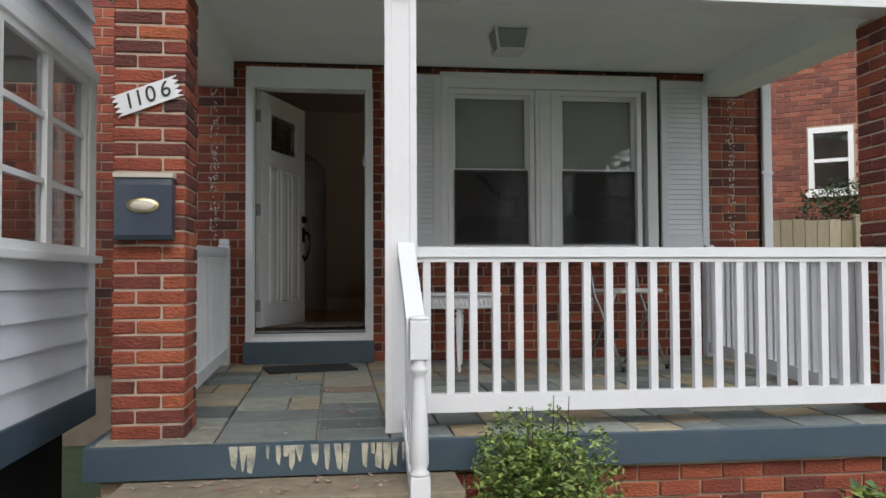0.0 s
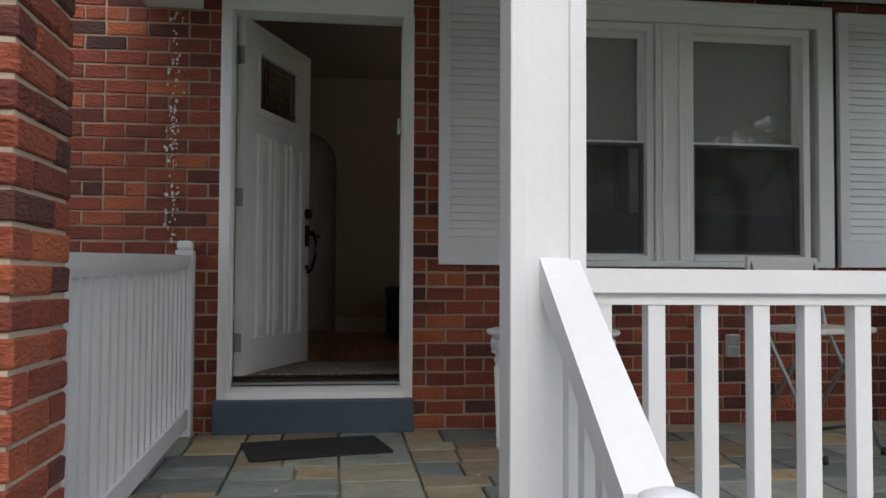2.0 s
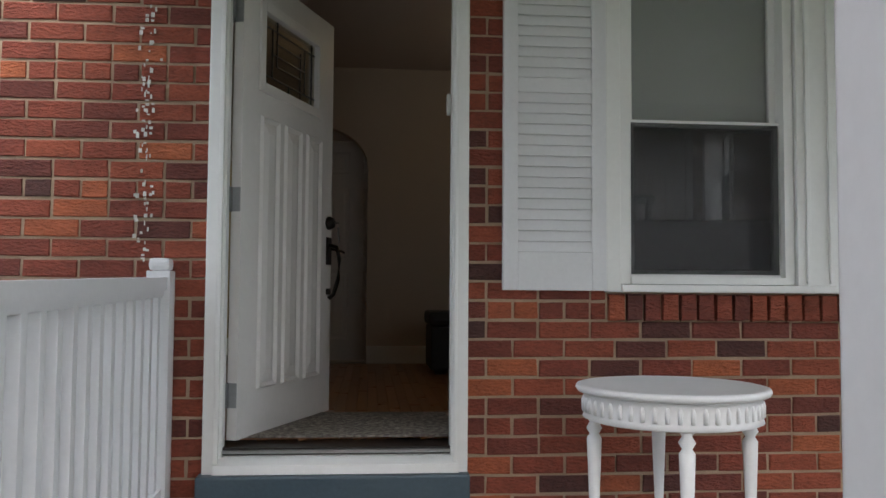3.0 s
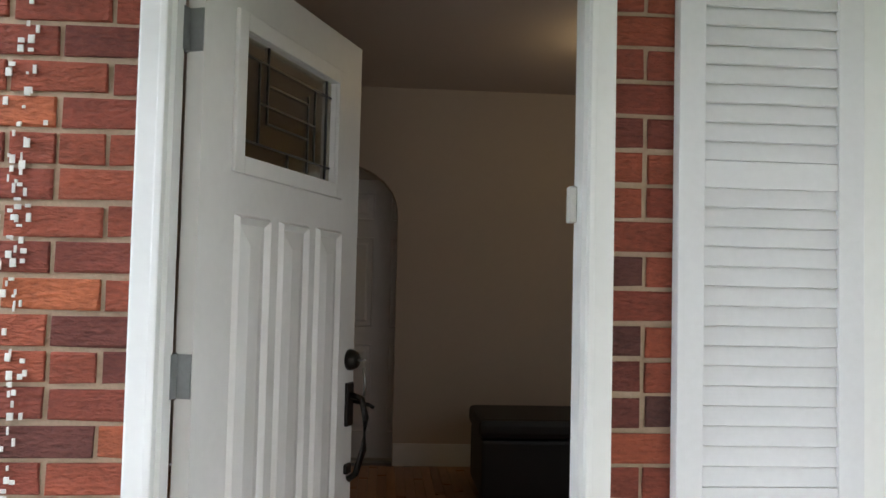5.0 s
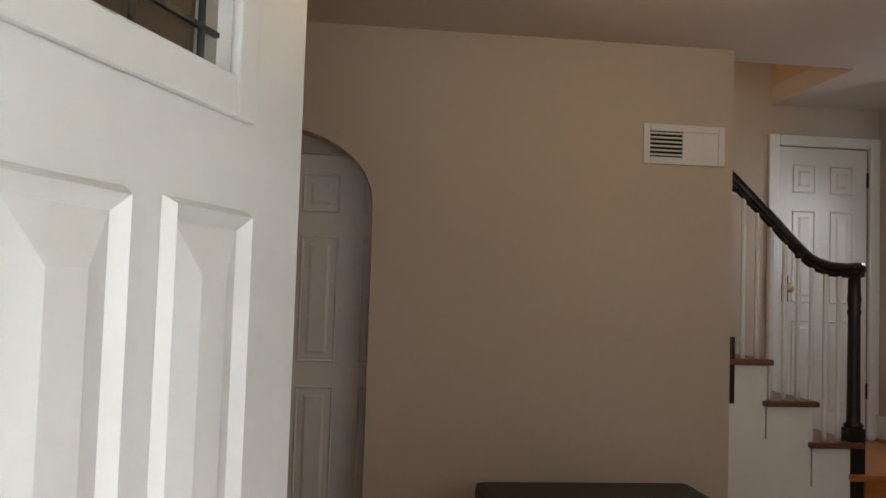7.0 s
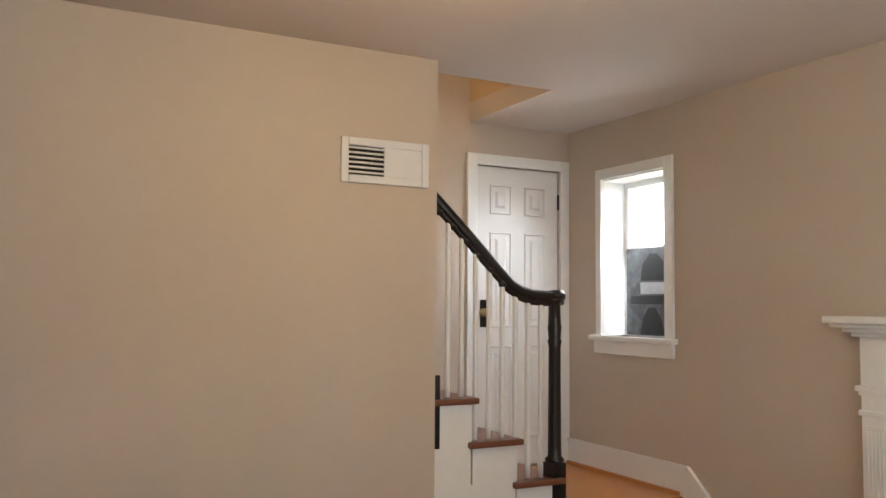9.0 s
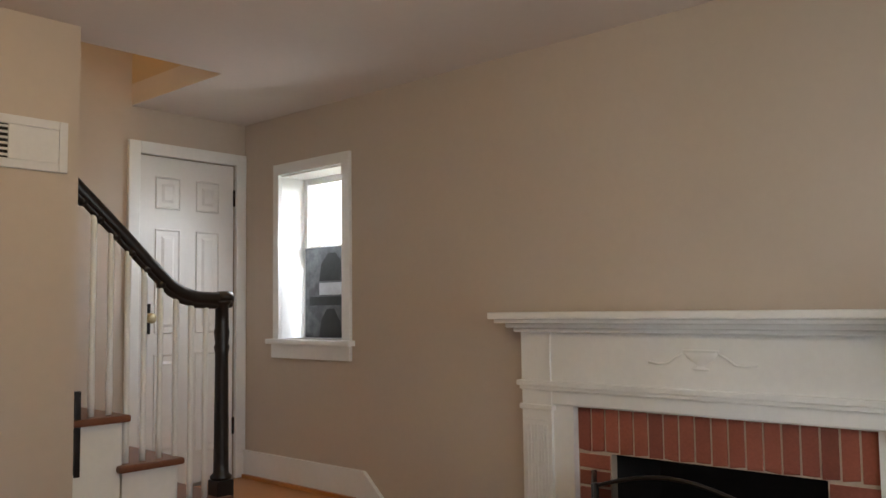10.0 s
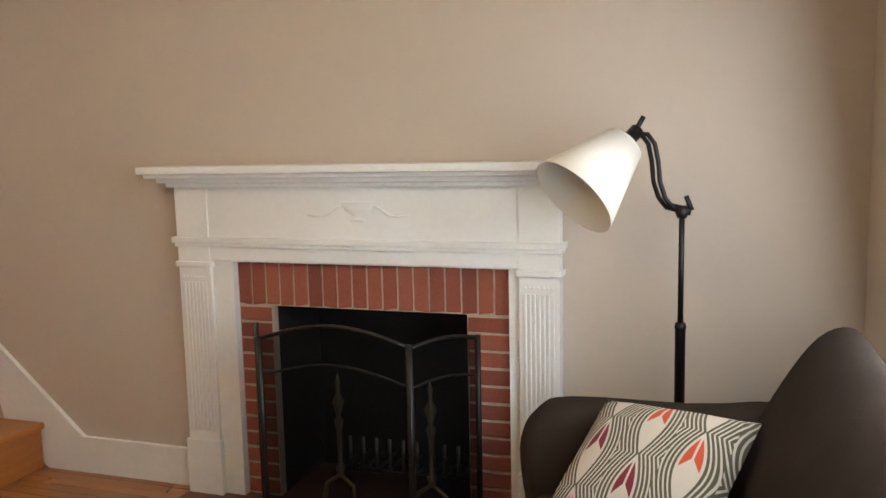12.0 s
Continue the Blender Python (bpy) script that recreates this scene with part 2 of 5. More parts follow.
def lathe(profile, seg=20, at=(0, 0, 0), axis=None):
    """A turned solid from (radius, height) pairs."""
    bm = bmesh.new()
    rings = []
    for r, h in profile:
        rings.append([bm.verts.new((r * math.cos(2 * math.pi * k / seg), r * math.sin(2 * math.pi * k / seg), h)) for k in range(seg)])
    for a, b in zip(rings, rings[1:]):
        for k in range(seg):
            bm.faces.new((a[k], a[(k + 1) % seg], b[(k + 1) % seg], b[k]))
    if profile[0][0] > 1e-4:
        bm.faces.new(rings[0][::-1])
    if profile[-1][0] > 1e-4:
        bm.faces.new(rings[-1])
    m = Matrix.Translation(at)
    if axis is not None:
        m = m @ Vector(axis).to_track_quat("Z", "Y").to_matrix().to_4x4()
    bmesh.ops.transform(bm, matrix=m, verts=bm.verts)
    for f in bm.faces:
        f.smooth = True
    return bm


def tube(points, r, seg=8, r1=None):
    """A round bar along a line of points."""
    bm = bmesh.new()
    pts = [Vector(p) for p in points]
    rings = []
    for i, p in enumerate(pts):
        d = (pts[min(i + 1, len(pts) - 1)] - pts[max(i - 1, 0)]).normalized()
        q = d.to_track_quat("Z", "Y")
        rr = r if r1 is None else r + (r1 - r) * i / (len(pts) - 1)
        rings.append([bm.verts.new(p + q @ Vector((rr * math.cos(2 * math.pi * k / seg), rr * math.sin(2 * math.pi * k / seg), 0))) for k in range(seg)])
    for a, b in zip(rings, rings[1:]):
        for k in range(seg):
            bm.faces.new((a[k], a[(k + 1) % seg], b[(k + 1) % seg], b[k]))
    bm.faces.new(rings[0][::-1])
    bm.faces.new(rings[-1])
    for f in bm.faces:
        f.smooth = True
    return bm


def prism(outline, axis, a, b):
    """A flat outline pulled out along an axis: outline pairs are the two other axes in xyz order."""
    bm = bmesh.new()

    def v(p, h):
        return {"x": (h, p[0], p[1]), "y": (p[0], h, p[1]), "z": (p[0], p[1], h)}[axis]

    lo, hi = [bm.verts.new(v(p, a)) for p in outline], [bm.verts.new(v(p, b)) for p in outline]
    n = len(outline)
    bm.faces.new(lo)
    bm.faces.new(hi)
    for k in range(n):
        bm.faces.new((lo[k], lo[(k + 1) % n], hi[(k + 1) % n], hi[k]))
    bmesh.ops.recalc_face_normals(bm, faces=bm.faces)
    return bm


def skew(bm, x0, y0, x1, y1):
    """Lays a part built along +y from the origin onto the line from (x0, y0) to (x1, y1)."""
    d = Vector((x1 - x0, y1 - y0, 0))
    bmesh.ops.transform(bm, matrix=Matrix.Translation((x0, y0, 0)) @ Matrix.Rotation(math.atan2(d.y, d.x) - math.pi / 2, 4, "Z"), verts=bm.verts)
    return bm


def merge(*bms):
    out = bmesh.new()
    for b in bms:
        me = bpy.data.meshes.new("tmp")
        b.to_mesh(me)
        out.from_mesh(me)
        bpy.data.meshes.remove(me)
        b.free()
    return out


def part(name, bm, material, parent=None, label="", smooth=None):
    me = bpy.data.meshes.new(name)
    bmesh.ops.recalc_face_normals(bm, faces=bm.faces)
    bm.to_mesh(me)
    bm.free()
    me.materials.append(material)
    if smooth is not None:
        for p in me.polygons:
            p.use_smooth = smooth
    ob = new(name, me)
    if parent is not None:
        ob.parent = parent
        ob.matrix_parent_inverse = parent.matrix_basis.inverted() if parent.parent is None else Matrix.Identity(4)
    return tagged(ob, label)


def thing(name, at, label, category, group=""):
    ob = new(name)
    ob.empty_display_size = 0.1
    ob.matrix_basis = Matrix.Translation(at)
    return tagged(ob, label, category, group)


def struct(name, bm, material, label, category):
    return tagged(part(name, bm, material), label, category, "", "structure")


BLOCKS = {}


def block_mesh(k, material):
    """A unit block with worn edges and a slightly uneven face, its front at -y."""
    key = (k, material.name)
    if key not in BLOCKS:
        rnd = random.Random(k * 17 + 3)
        bm = bmesh.new()
        c = 0.06
        xs = []
        for y, i in ((0.5, 0), (-0.36, 0), (-0.5, 1)):
            q = []
            for sx, sz in ((-1, -1), (1, -1), (1, 1), (-1, 1)):
                jx, jz = rnd.uniform(-0.012, 0.012), rnd.uniform(-0.03, 0.03)
                q.append(bm.verts.new((sx * (0.5 - i * 0.018) + jx, y + (rnd.uniform(-0.08, 0.08) if i else 0), sz * (0.5 - i * c) + jz)))
            xs.append(q)
        for a, b in zip(xs, xs[1:]):
            for j in range(4):
                bm.faces.new((a[j], a[(j + 1) % 4], b[(j + 1) % 4], b[j]))
        bm.faces.new(xs[0])
        bm.faces.new(xs[-1])
        bmesh.ops.recalc_face_normals(bm, faces=bm.faces)
        me = bpy.data.meshes.new("block")
        bm.to_mesh(me)
        bm.free()
        me.materials.append(material)
        BLOCKS[key] = me
    return BLOCKS[key]


def place_block(name, parent, m, material, k):
    ob = new(name, block_mesh(k % 6, material))
    ob.parent = parent
    ob.matrix_parent_inverse = parent.matrix_basis.inverted()
    ob.matrix_basis = m
    return ob


def joined_blocks(name, parent, ms, material):
    verts, faces = [], []
    for i, m in enumerate(ms):
        me = block_mesh(i % 6, material)
        o = len(verts)
        verts += [m @ v.co for v in me.vertices]
        faces += [[o + j for j in p.vertices] for p in me.polygons]
    me = bpy.data.meshes.new(name)
    me.from_pydata(verts, [], faces)
    me.materials.append(material)
    ob = new(name, me)
    ob.parent = parent
    ob.matrix_parent_inverse = parent.matrix_basis.inverted()
    return tagged(ob, kind="stuff")


def courses(u0, u1, z0, z1, holes, pitch=0.0785, length=0.216, joint=0.012, seed=1):
    """Cells (u, z, width, height) of running bond, cut round the holes (u0, z0, u1, z1)."""
    rnd = random.Random(seed)
    out = []
    z, row = z0, 0
    while z < z1 - 0.01:
        zc = z + pitch / 2
        header = row % 6 == 5
        step = (length / 2 if header else length)
        spans = [(u0, u1)]
        for a, b, c, d in holes:
            if b < zc < d:
                spans = [s for p, q in spans for s in ((p, min(q, a)), (max(p, c), q)) if s[1] - s[0] > 0.02]
        off = (row % 2) * length / 2
        for p, q in spans:
            u = math.floor((p - off) / step) * step + off
            while u < q:
                a, b = max(p, u), min(q, u + step)
                if b - a > 0.03:
                    out.append(((a + b) / 2 + rnd.uniform(-0.002, 0.002), zc + rnd.uniform(-0.002, 0.002), b - a - joint, min(pitch, z1 - z + 0.001) - joint))
                u += step
        z += pitch
        row += 1
    return out


FZ, CZ = 0.285, 2.84      # indoor floor and ceiling
YB = 3.816               # wall with the vent
XW = 3.465               # fireplace wall


def pz(y):
    """The porch floor falls a little towards the street."""
    return 0.017 * y


# ---- exterior structure ----
ground = struct("ground", boxes((-150, -150, -0.75, 150, 150, -0.63)), GRASS, "grass and soil around the brick house", "ground")
bed = struct("planting_bed", boxes((0.85, -4.4, -0.64, 6.0, -3.0, -0.58), (-1.15, -3.9, -0.64, -0.86, -1.0, -0.6)), SOIL, "dark soil planting bed along the porch", "soil")
path_ob = struct("pavement", boxes((-0.75, -30, -0.64, 0.85, -3.75, -0.615)), CONCRETE, "worn concrete path up to the steps", "path")

door_hole = (-0.47, -0.1, 0.56, 2.45)
win_hole = (1.15, 0.9, 3.06, 2.45)
front_wall = struct("wall_front", boxes((-2.4, 0.008, -0.7, -0.44, 0.15, 3.4), (0.545, 0.008, -0.7, 1.16, 0.15, 3.4), (3.05, 0.008, -0.7, 4.03, 0.15, 3.4),
                                        (1.16, 0.008, -0.7, 3.05, 0.15, 0.9), (1.16, 0.008, 2.44, 3.05, 0.15, 3.4), (-0.44, 0.008, 2.43, 0.545, 0.15, 3.4), (-0.44, 0.008, -0.7, 0.545, 0.15, 0.14)),
                    MORTAR, "red brick front wall with pale mortar joints", "wall")
side_wall = struct("wall_east_outside", boxes((3.9, 0.15, -0.7, 4.03, 3.85, 3.4), (3.9, 5.7, -0.7, 4.03, 6.5, 3.4), (3.9, 3.85, -0.7, 4.03, 5.7, 1.3)), MORTAR, "brick side wall of the house", "wall")

porch_slab = struct("porch_slab", prism([(-3.06, pz(-3.06) - 0.022), (-0.0, -0.022), (-0.0, -0.2), (-3.06, -0.22)], "x", -0.82, 3.6), GROUT, "porch slab under the flagstones", "porch floor")
part("porch_edge", prism([(-3.1, -0.06), (-3.06, -0.055), (-3.06, -0.205), (-3.1, -0.205)], "x", -0.86, 3.62), BLUE, porch_slab, "slate blue painted edge with bare patches")
part("porch_edge_end", boxes((-0.86, -3.06, -0.2, -0.82, 0, -0.05)), BLUE, porch_slab)
rs = random.Random(5)
for i in range(26):
    x = -0.3 + i * 0.036 + rs.uniform(-0.012, 0.012)
    if rs.random() < 0.72:
        w, h = rs.uniform(0.008, 0.024), rs.uniform(0.05, 0.135)
        pts = [(x - w * rs.uniform(0.7, 1), -0.066), (x + w * rs.uniform(0.7, 1), -0.066), (x + w * rs.uniform(0.4, 1), -0.066 - h * rs.uniform(0.4, 0.7)), (x + w * rs.uniform(0.0, 0.6), -0.066 - h), (x - w * rs.uniform(0.2, 0.7), -0.066 - h * rs.uniform(0.8, 1))]
        part("paint_stain", prism(pts, "y", -3.1035, -3.09), PEEL, porch_slab)
foundation = struct("foundation", boxes((-0.8, -3.03, -0.7, 3.55, -2.8, -0.2)), MORTAR, "low brick foundation under the porch", "foundation")
for i, (u, z, w, h) in enumerate(courses(0.8, 3.55, -0.62, -0.2, [], seed=8)):
    place_block("brick", foundation, Matrix.Translation((u, -3.03, z)) @ Matrix.Diagonal((w, 0.03, h, 1)), BRICK, i)

steps = struct("porch_steps", boxes((-0.66, -3.42, -0.64, 0.78, -3.02, -0.25), (-0.66, -3.75, -0.64, 0.78, -3.42, -0.45)), CONCRETE, "grey concrete porch steps with fallen leaves", "steps")
part("tread", boxes((-0.69, -3.45, -0.25, 0.81, -3.03, -0.215), bev=0.006), FLAG, steps)
part("tread", boxes((-0.69, -3.78, -0.45, 0.81, -3.42, -0.415), bev=0.006), FLAG, steps)

ceil_out = struct("porch_ceiling", prism([(0.0, 2.49), (-2.9, 2.39), (-2.9, 2.47), (0.0, 2.57)], "x", -0.9, 4.0), CEIL_OUT, "painted grey-white porch ceiling", "ceiling")
part("seam", prism([(-0.01, 2.488), (-0.03, 2.487), (-0.03, 2.478), (-0.01, 2.478)], "x", -0.57, 3.5), DARK, ceil_out)
# unseen slab added above the ceiling to block skylight
roof = struct("porch_sky_blocker", boxes((-1.0, -3.2, 2.6, 4.3, 0.15, 2.75)), CONCRETE, "unseen flat slab over the porch, keeps the sky out", "roof")
beam_l = struct("porch_beam", prism([(0.0, 2.28), (-2.95, 2.08), (-2.95, 2.5), (0.0, 2.56)], "x", -0.87, -0.575), CEIL_OUT, "white painted boxed porch beam", "beam")
beam_f = struct("porch_beam_front", boxes((-0.9, -3.02, 2.1, 3.7, -2.82, 2.6), bev=0.004), WHITE, "white painted front porch beam", "beam")
bmr = prism([(0.0, 2.29), (2.95, 2.11), (2.95, 2.5), (0.0, 2.56)], "x", 0.0, 0.3)
bmesh.ops.transform(bmr, matrix=Matrix.Scale(-1, 4, (1, 0, 0)), verts=bmr.verts)
beam_r = struct("porch_beam_side", skew(bmr, 3.5, 0, 3.22, -2.85), CEIL_OUT, "white painted boxed side porch beam", "beam")

# rooms behind the front wall
front_in = struct("wall_front_inside", boxes((-2.4, 0.151, FZ - 0.3, -0.44, 0.16, CZ), (0.545, 0.151, FZ - 0.3, 1.16, 0.16, CZ), (3.05, 0.151, FZ - 0.3, XW, 0.16, CZ),
                                             (1.16, 0.151, FZ - 0.3, 3.05, 0.16, 0.9), (1.16, 0.151, 2.44, 3.05, 0.16, CZ), (-0.44, 0.151, 2.43, 0.545, 0.16, CZ)), WALL, "greige plaster inside of the front wall", "wall")
wall_left = struct("wall_west", boxes((-2.5, 0.15, FZ, -2.4, 7.7, CZ)), WALL, "greige plaster side wall", "wall")


def arch_outline(n=16):
    cx, hw, sp, rise = -0.45, 0.595, 1.95, 0.4
    return [(cx + hw * math.cos(math.pi * k / n), sp + rise * math.sin(math.pi * k / n) ** 0.85) for k in range(n + 1)]


arc = arch_outline()
vent_wall = struct("wall_back", merge(prism([(0.145, FZ), (1.95, FZ), (1.95, CZ), (0.145, CZ)], "y", YB, YB + 0.12), prism([(-2.4, FZ), (-1.045, FZ), (-1.045, CZ), (-2.4, CZ)], "y", YB, YB + 0.12),
                                      prism([(0.145, CZ)] + arc + [(-1.045, CZ)], "y", YB, YB + 0.12)), WALL, "greige plaster wall with an arched opening", "wall")
struct("wall_passage", boxes((-1.5, YB + 0.125, 2.225, 0.55, YB + 0.17, CZ)), WALL, "greige plaster over the door head behind the arch", "wall")
fire_wall = struct("wall_east", boxes((XW, 0.16, FZ, XW + 0.3, 1.43, CZ), (XW, 2.405, FZ, XW + 0.3, 3.96, CZ), (XW, 4.53, FZ, XW + 0.3, 5.0, CZ), (XW, 3.96, FZ, XW + 0.3, 4.53, 1.53), (XW, 3.96, 2.49, XW + 0.3, 4.53, CZ), (XW, 1.43, 1.302, XW + 0.3, 2.405, CZ)),
                   WALL, "greige plaster wall behind the fireplace", "wall")
land_wall = struct("wall_landing", boxes((0.8, 4.89, FZ, 2.76, 5.0, 5.4), (3.4, 4.89, FZ, XW, 5.0, CZ), (2.76, 4.89, 2.59, 3.4, 5.0, CZ), (2.76, 4.97, FZ, 3.4, 5.0, 2.59)), WALL, "greige plaster wall behind the stair landing", "wall")
ceiling = struct("ceiling", boxes((-2.4, 0.16, CZ, XW + 0.3, 4.0, CZ + 0.12), (2.72, 4.0, CZ, XW + 0.3, 5.0, CZ + 0.12), (-2.4, 4.0, CZ, 1.0, 7.7, CZ + 0.12)), CEIL_IN, "smooth warm white plaster ceiling", "ceiling")
well = struct("stairwell_walls", boxes((1.0, 3.9, CZ + 0.12, 2.84, 4.0, 5.4), (2.72, 4.0, CZ + 0.12, 2.84, 4.89, 5.4), (0.9, 3.9, CZ + 0.12, 1.0, 4.89, 5.4), (0.9, 3.9, 5.4, 2.9, 5.0, 5.5)), PEACH, "warm painted walls of the upper stairwell", "wall")
hall_walls = struct("wall_hall", boxes((-1.3, 7.55, FZ, 0.9, 7.65, CZ), (0.6, 3.94, FZ, 0.7, 7.55, CZ), (-1.3, 3.99, FZ, -1.19, 7.55, CZ)), YELLOW, "mustard yellow wall of the back room", "wall")
floor = struct("floor", boxes((-2.4, 0.02, 0.1, XW + 0.3, 7.7, FZ - 0.015)), DARKWOOD, "oak strip floor indoors", "floor")


# ---- porch things ----
def post_cap(x, y, z0, z1, w=0.045):
    """A square rail post with a rounded cap."""
    bm = boxes((x - w, y - w, z0, x + w, y + w, z1 - 0.05), bev=0.004)
    cap = boxes((x - w + 0.004, y - w + 0.004, z1 - 0.05, x + w - 0.004, y + w - 0.004, z1), bev=0.018)
    return merge(bm, cap)


def railing(name, x0, y0, x1, y1, top, bottom, fall, n, label, post_at=None, deep=0.09):
    """A rail with square balusters from one point to another; fall is the drop along it."""
    L = math.hypot(x1 - x0, y1 - y0)
    r = thing(name, (x0, y0, 0), label, "railing")

    def sloped(za, zb, w):
        return skew(prism([(0, za), (L, za - fall), (L, zb - fall), (0, zb)], "x", -w, w), x0, y0, x1, y1)

    part("top_rail", sloped(top - 0.05, top, 0.035), WHITE, r)
    part("fillet", sloped(top - 0.075, top - 0.05, 0.022), WHITE, r)
    part("bottom_rail", sloped(bottom, bottom + deep, 0.03), WHITE, r)
    for k in range(n):
        s = (k + 0.5) / n
        d = fall * s
        part("baluster", skew(boxes((-0.019, s * L - 0.019, bottom + deep - d, 0.019, s * L + 0.019, top - 0.07 - d), bev=0.002), x0, y0, x1, y1), WHITE, r)
    if post_at:
        part("post", post_cap(*post_at), WHITE, r)
    return r


railing("porch_railing", 0.645, -2.9, 3.21, -2.9, 0.85, 0.035, 0.005, 22, "white painted wooden porch railing with square balusters")
railing("porch_railing", 3.5, -0.09, 3.24, -2.62, 0.9, 0.04, 0.06, 22, "white painted side porch railing with square balusters", (3.5, -0.06, -0.005, 0.97))
railing("porch_railing", -0.64, -0.09, -0.62, -2.62, 0.945, 0.05, 0.06, 22, "white painted narrow porch railing beside the door", (-0.64, -0.055, -0.005, 1.02))

post = thing("porch_post", (0.572, -2.9, -0.05), "square white painted porch post", "post")
part("shaft", boxes((0.5, -2.97, -0.05, 0.645, -2.83, 2.12), bev=0.006), WHITE, post)
part("corner_board", boxes((0.494, -2.976, -0.05, 0.53, -2.94, 2.11), (0.615, -2.976, -0.05, 0.651, -2.94, 2.11), bev=0.004), WHITE, post)

stair_rail = thing("stair_railing", (0.61, -3.5, -0.415), "white painted step handrail with a turned newel", "railing")
NX, NY = 0.605, -3.5
newel = part("newel", merge(boxes((NX - 0.042, NY - 0.042, 0.355, NX + 0.042, NY + 0.042, 0.52), (NX - 0.042, NY - 0.042, -0.415, NX + 0.042, NY + 0.042, -0.13), bev=0.006),
                      lathe([(0.042, -0.13), (0.046, -0.12), (0.03, -0.105), (0.04, -0.08), (0.037, 0.05), (0.028, 0.26), (0.026, 0.29), (0.04, 0.305), (0.042, 0.32), (0.03, 0.335), (0.036, 0.355)], 20, (NX, NY, 0))), WHITE, stair_rail)
part("newel_top", lathe([(0.044, 0.52), (0.04, 0.532), (0.02, 0.54), (0, 0.542)], 20, (NX, NY, 0)), WHITE, stair_rail)
part("handrail", prism([(-2.97, 0.87), (-2.97, 0.8), (-3.46, 0.46), (-3.46, 0.525)], "x", NX - 0.05, NX + 0.03), WHITE, stair_rail)
part("bottom_rail", prism([(-2.97, 0.06), (-2.97, -0.02), (-3.46, -0.33), (-3.46, -0.25)], "x", NX - 0.03, NX + 0.02), WHITE, stair_rail)
for k in range(4):
    y = -3.06 - k * 0.1
    part("baluster", boxes((NX - 0.022, y - 0.019, 0.02 + (y + 2.97) * 0.65, NX + 0.016, y + 0.019, 0.82 + (y + 2.97) * 0.7), bev=0.002), WHITE, stair_rail)


def brick_pier(name, x0, y0, z0, z1, label):
    """A square pier of four bricks to a course."""
    p = thing(name, (x0 + 0.166, y0 + 0.166, z0), label, "pillar")
    part("mortar_core", boxes((x0 + 0.008, y0 + 0.008, z0, x0 + 0.324, y0 + 0.324, z1)), MORTAR_PALE, p)
    lay = [(0, 0, 0.22, 0.104), (0.23, 0, 0.332, 0.22), (0.112, 0.23, 0.332, 0.332), (0, 0.112, 0.104, 0.332)]
    base = {}
    for k in range(3):
        rnd = random.Random(k)
        for lng in (0, 1):
            bm = boxes((-0.11 + 0.0, -0.052, -0.029, 0.11, 0.052, 0.029) if lng else (-0.052, -0.11, -0.029, 0.052, 0.11, 0.029))
            bmesh.ops.bevel(bm, geom=list(bm.edges), offset=0.005, segments=1, affect="EDGES")
            for v in bm.verts:
                v.co += Vector([rnd.uniform(-0.0025, 0.0025) for _ in range(3)])
            me = bpy.data.meshes.new("brick")
            bm.to_mesh(me)
            bm.free()
            me.materials.append(BRICK)
            base[k, lng] = me
    z, row = z0 + 0.036, 0
    while z < z1:
        for j, (a, b, c, d) in enumerate(lay):
            if row % 2:
                a, c = 0.332 - c, 0.332 - a
            ob = new("brick", base[(row + j) % 3, 1 if c - a > 0.15 else 0])
            ob.parent, ob.matrix_parent_inverse = p, p.matrix_basis.inverted()
            ob.matrix_basis = pose(x0 + (a + c) / 2, y0 + (b + d) / 2, z, 0, 0, ((row * 7 + j * 3) % 5 - 2) * 0.4)
        z += 0.0695
        row += 1
    return p


brick_pier("brick_pier", -0.775, -2.97, -0.05, 2.12, "red brick porch pier with raked pale joints")
brick_pier("brick_pier", 3.2, -2.97, -0.05, 2.12, "red brick porch pier at the railing's end")

# mailbox and house number on the pier
mbx = thing("mailbox", (-0.61, -3.02, 0.9), "navy metal mailbox with a pale lid on the brick pier", "mailbox")
part("body", prism([(-2.975, 0.88), (-3.05, 0.88), (-3.06, 0.9), (-3.06, 1.13), (-3.055, 1.165), (-2.975, 1.175)], "x", -0.745, -0.49), NAVY, mbx)
part("lid", prism([(-2.975, 1.165), (-3.068, 1.165), (-3.07, 1.185), (-2.975, 1.192)], "x", -0.75, -0.485), CREAM, mbx, "pale beige lid")
bmq = lathe([(0.0, 0.01), (0.058, 0.008), (0.066, 0.004), (0.072, 0.0)], 32)
bmesh.ops.transform(bmq, matrix=pose(-0.618, -3.06, 1.035, 90) @ Matrix.Diagonal((1.06, 0.52, 1, 1)), verts=bmq.verts)
badge = part("badge", bmq, BRASS, mbx, "oval brass badge")
bmq = lathe([(0.0, 0.012), (0.05, 0.0115), (0.054, 0.008)], 32)
bmesh.ops.transform(bmq, matrix=pose(-0.618, -3.061, 1.035, 90) @ Matrix.Diagonal((1.0, 0.42, 1, 1)), verts=bmq.verts)
part("badge_centre", bmq, CREAM, badge)

plq = thing("house_number_plaque", (-0.61, -2.985, 1.5), "white plaque with black house number 1106 and fringed ends", "sign")
ang = radians(21)
pl = []
for k in range(9):
    pl.append((0.16 - (0.03 if k % 2 else 0.0), -0.05 + k * 0.0125))
for k in range(9):
    pl.append((-0.16 + (0.03 if k % 2 else 0.0), 0.05 - k * 0.0125))
bmq = prism(pl, "y", -2.99, -2.978)
bmesh.ops.transform(bmq, matrix=Matrix.Translation((-0.618, 0, 1.555)) @ Matrix.Rotation(-ang, 4, "Y"), verts=bmq.verts)
part("board", bmq, WHITE, plq)
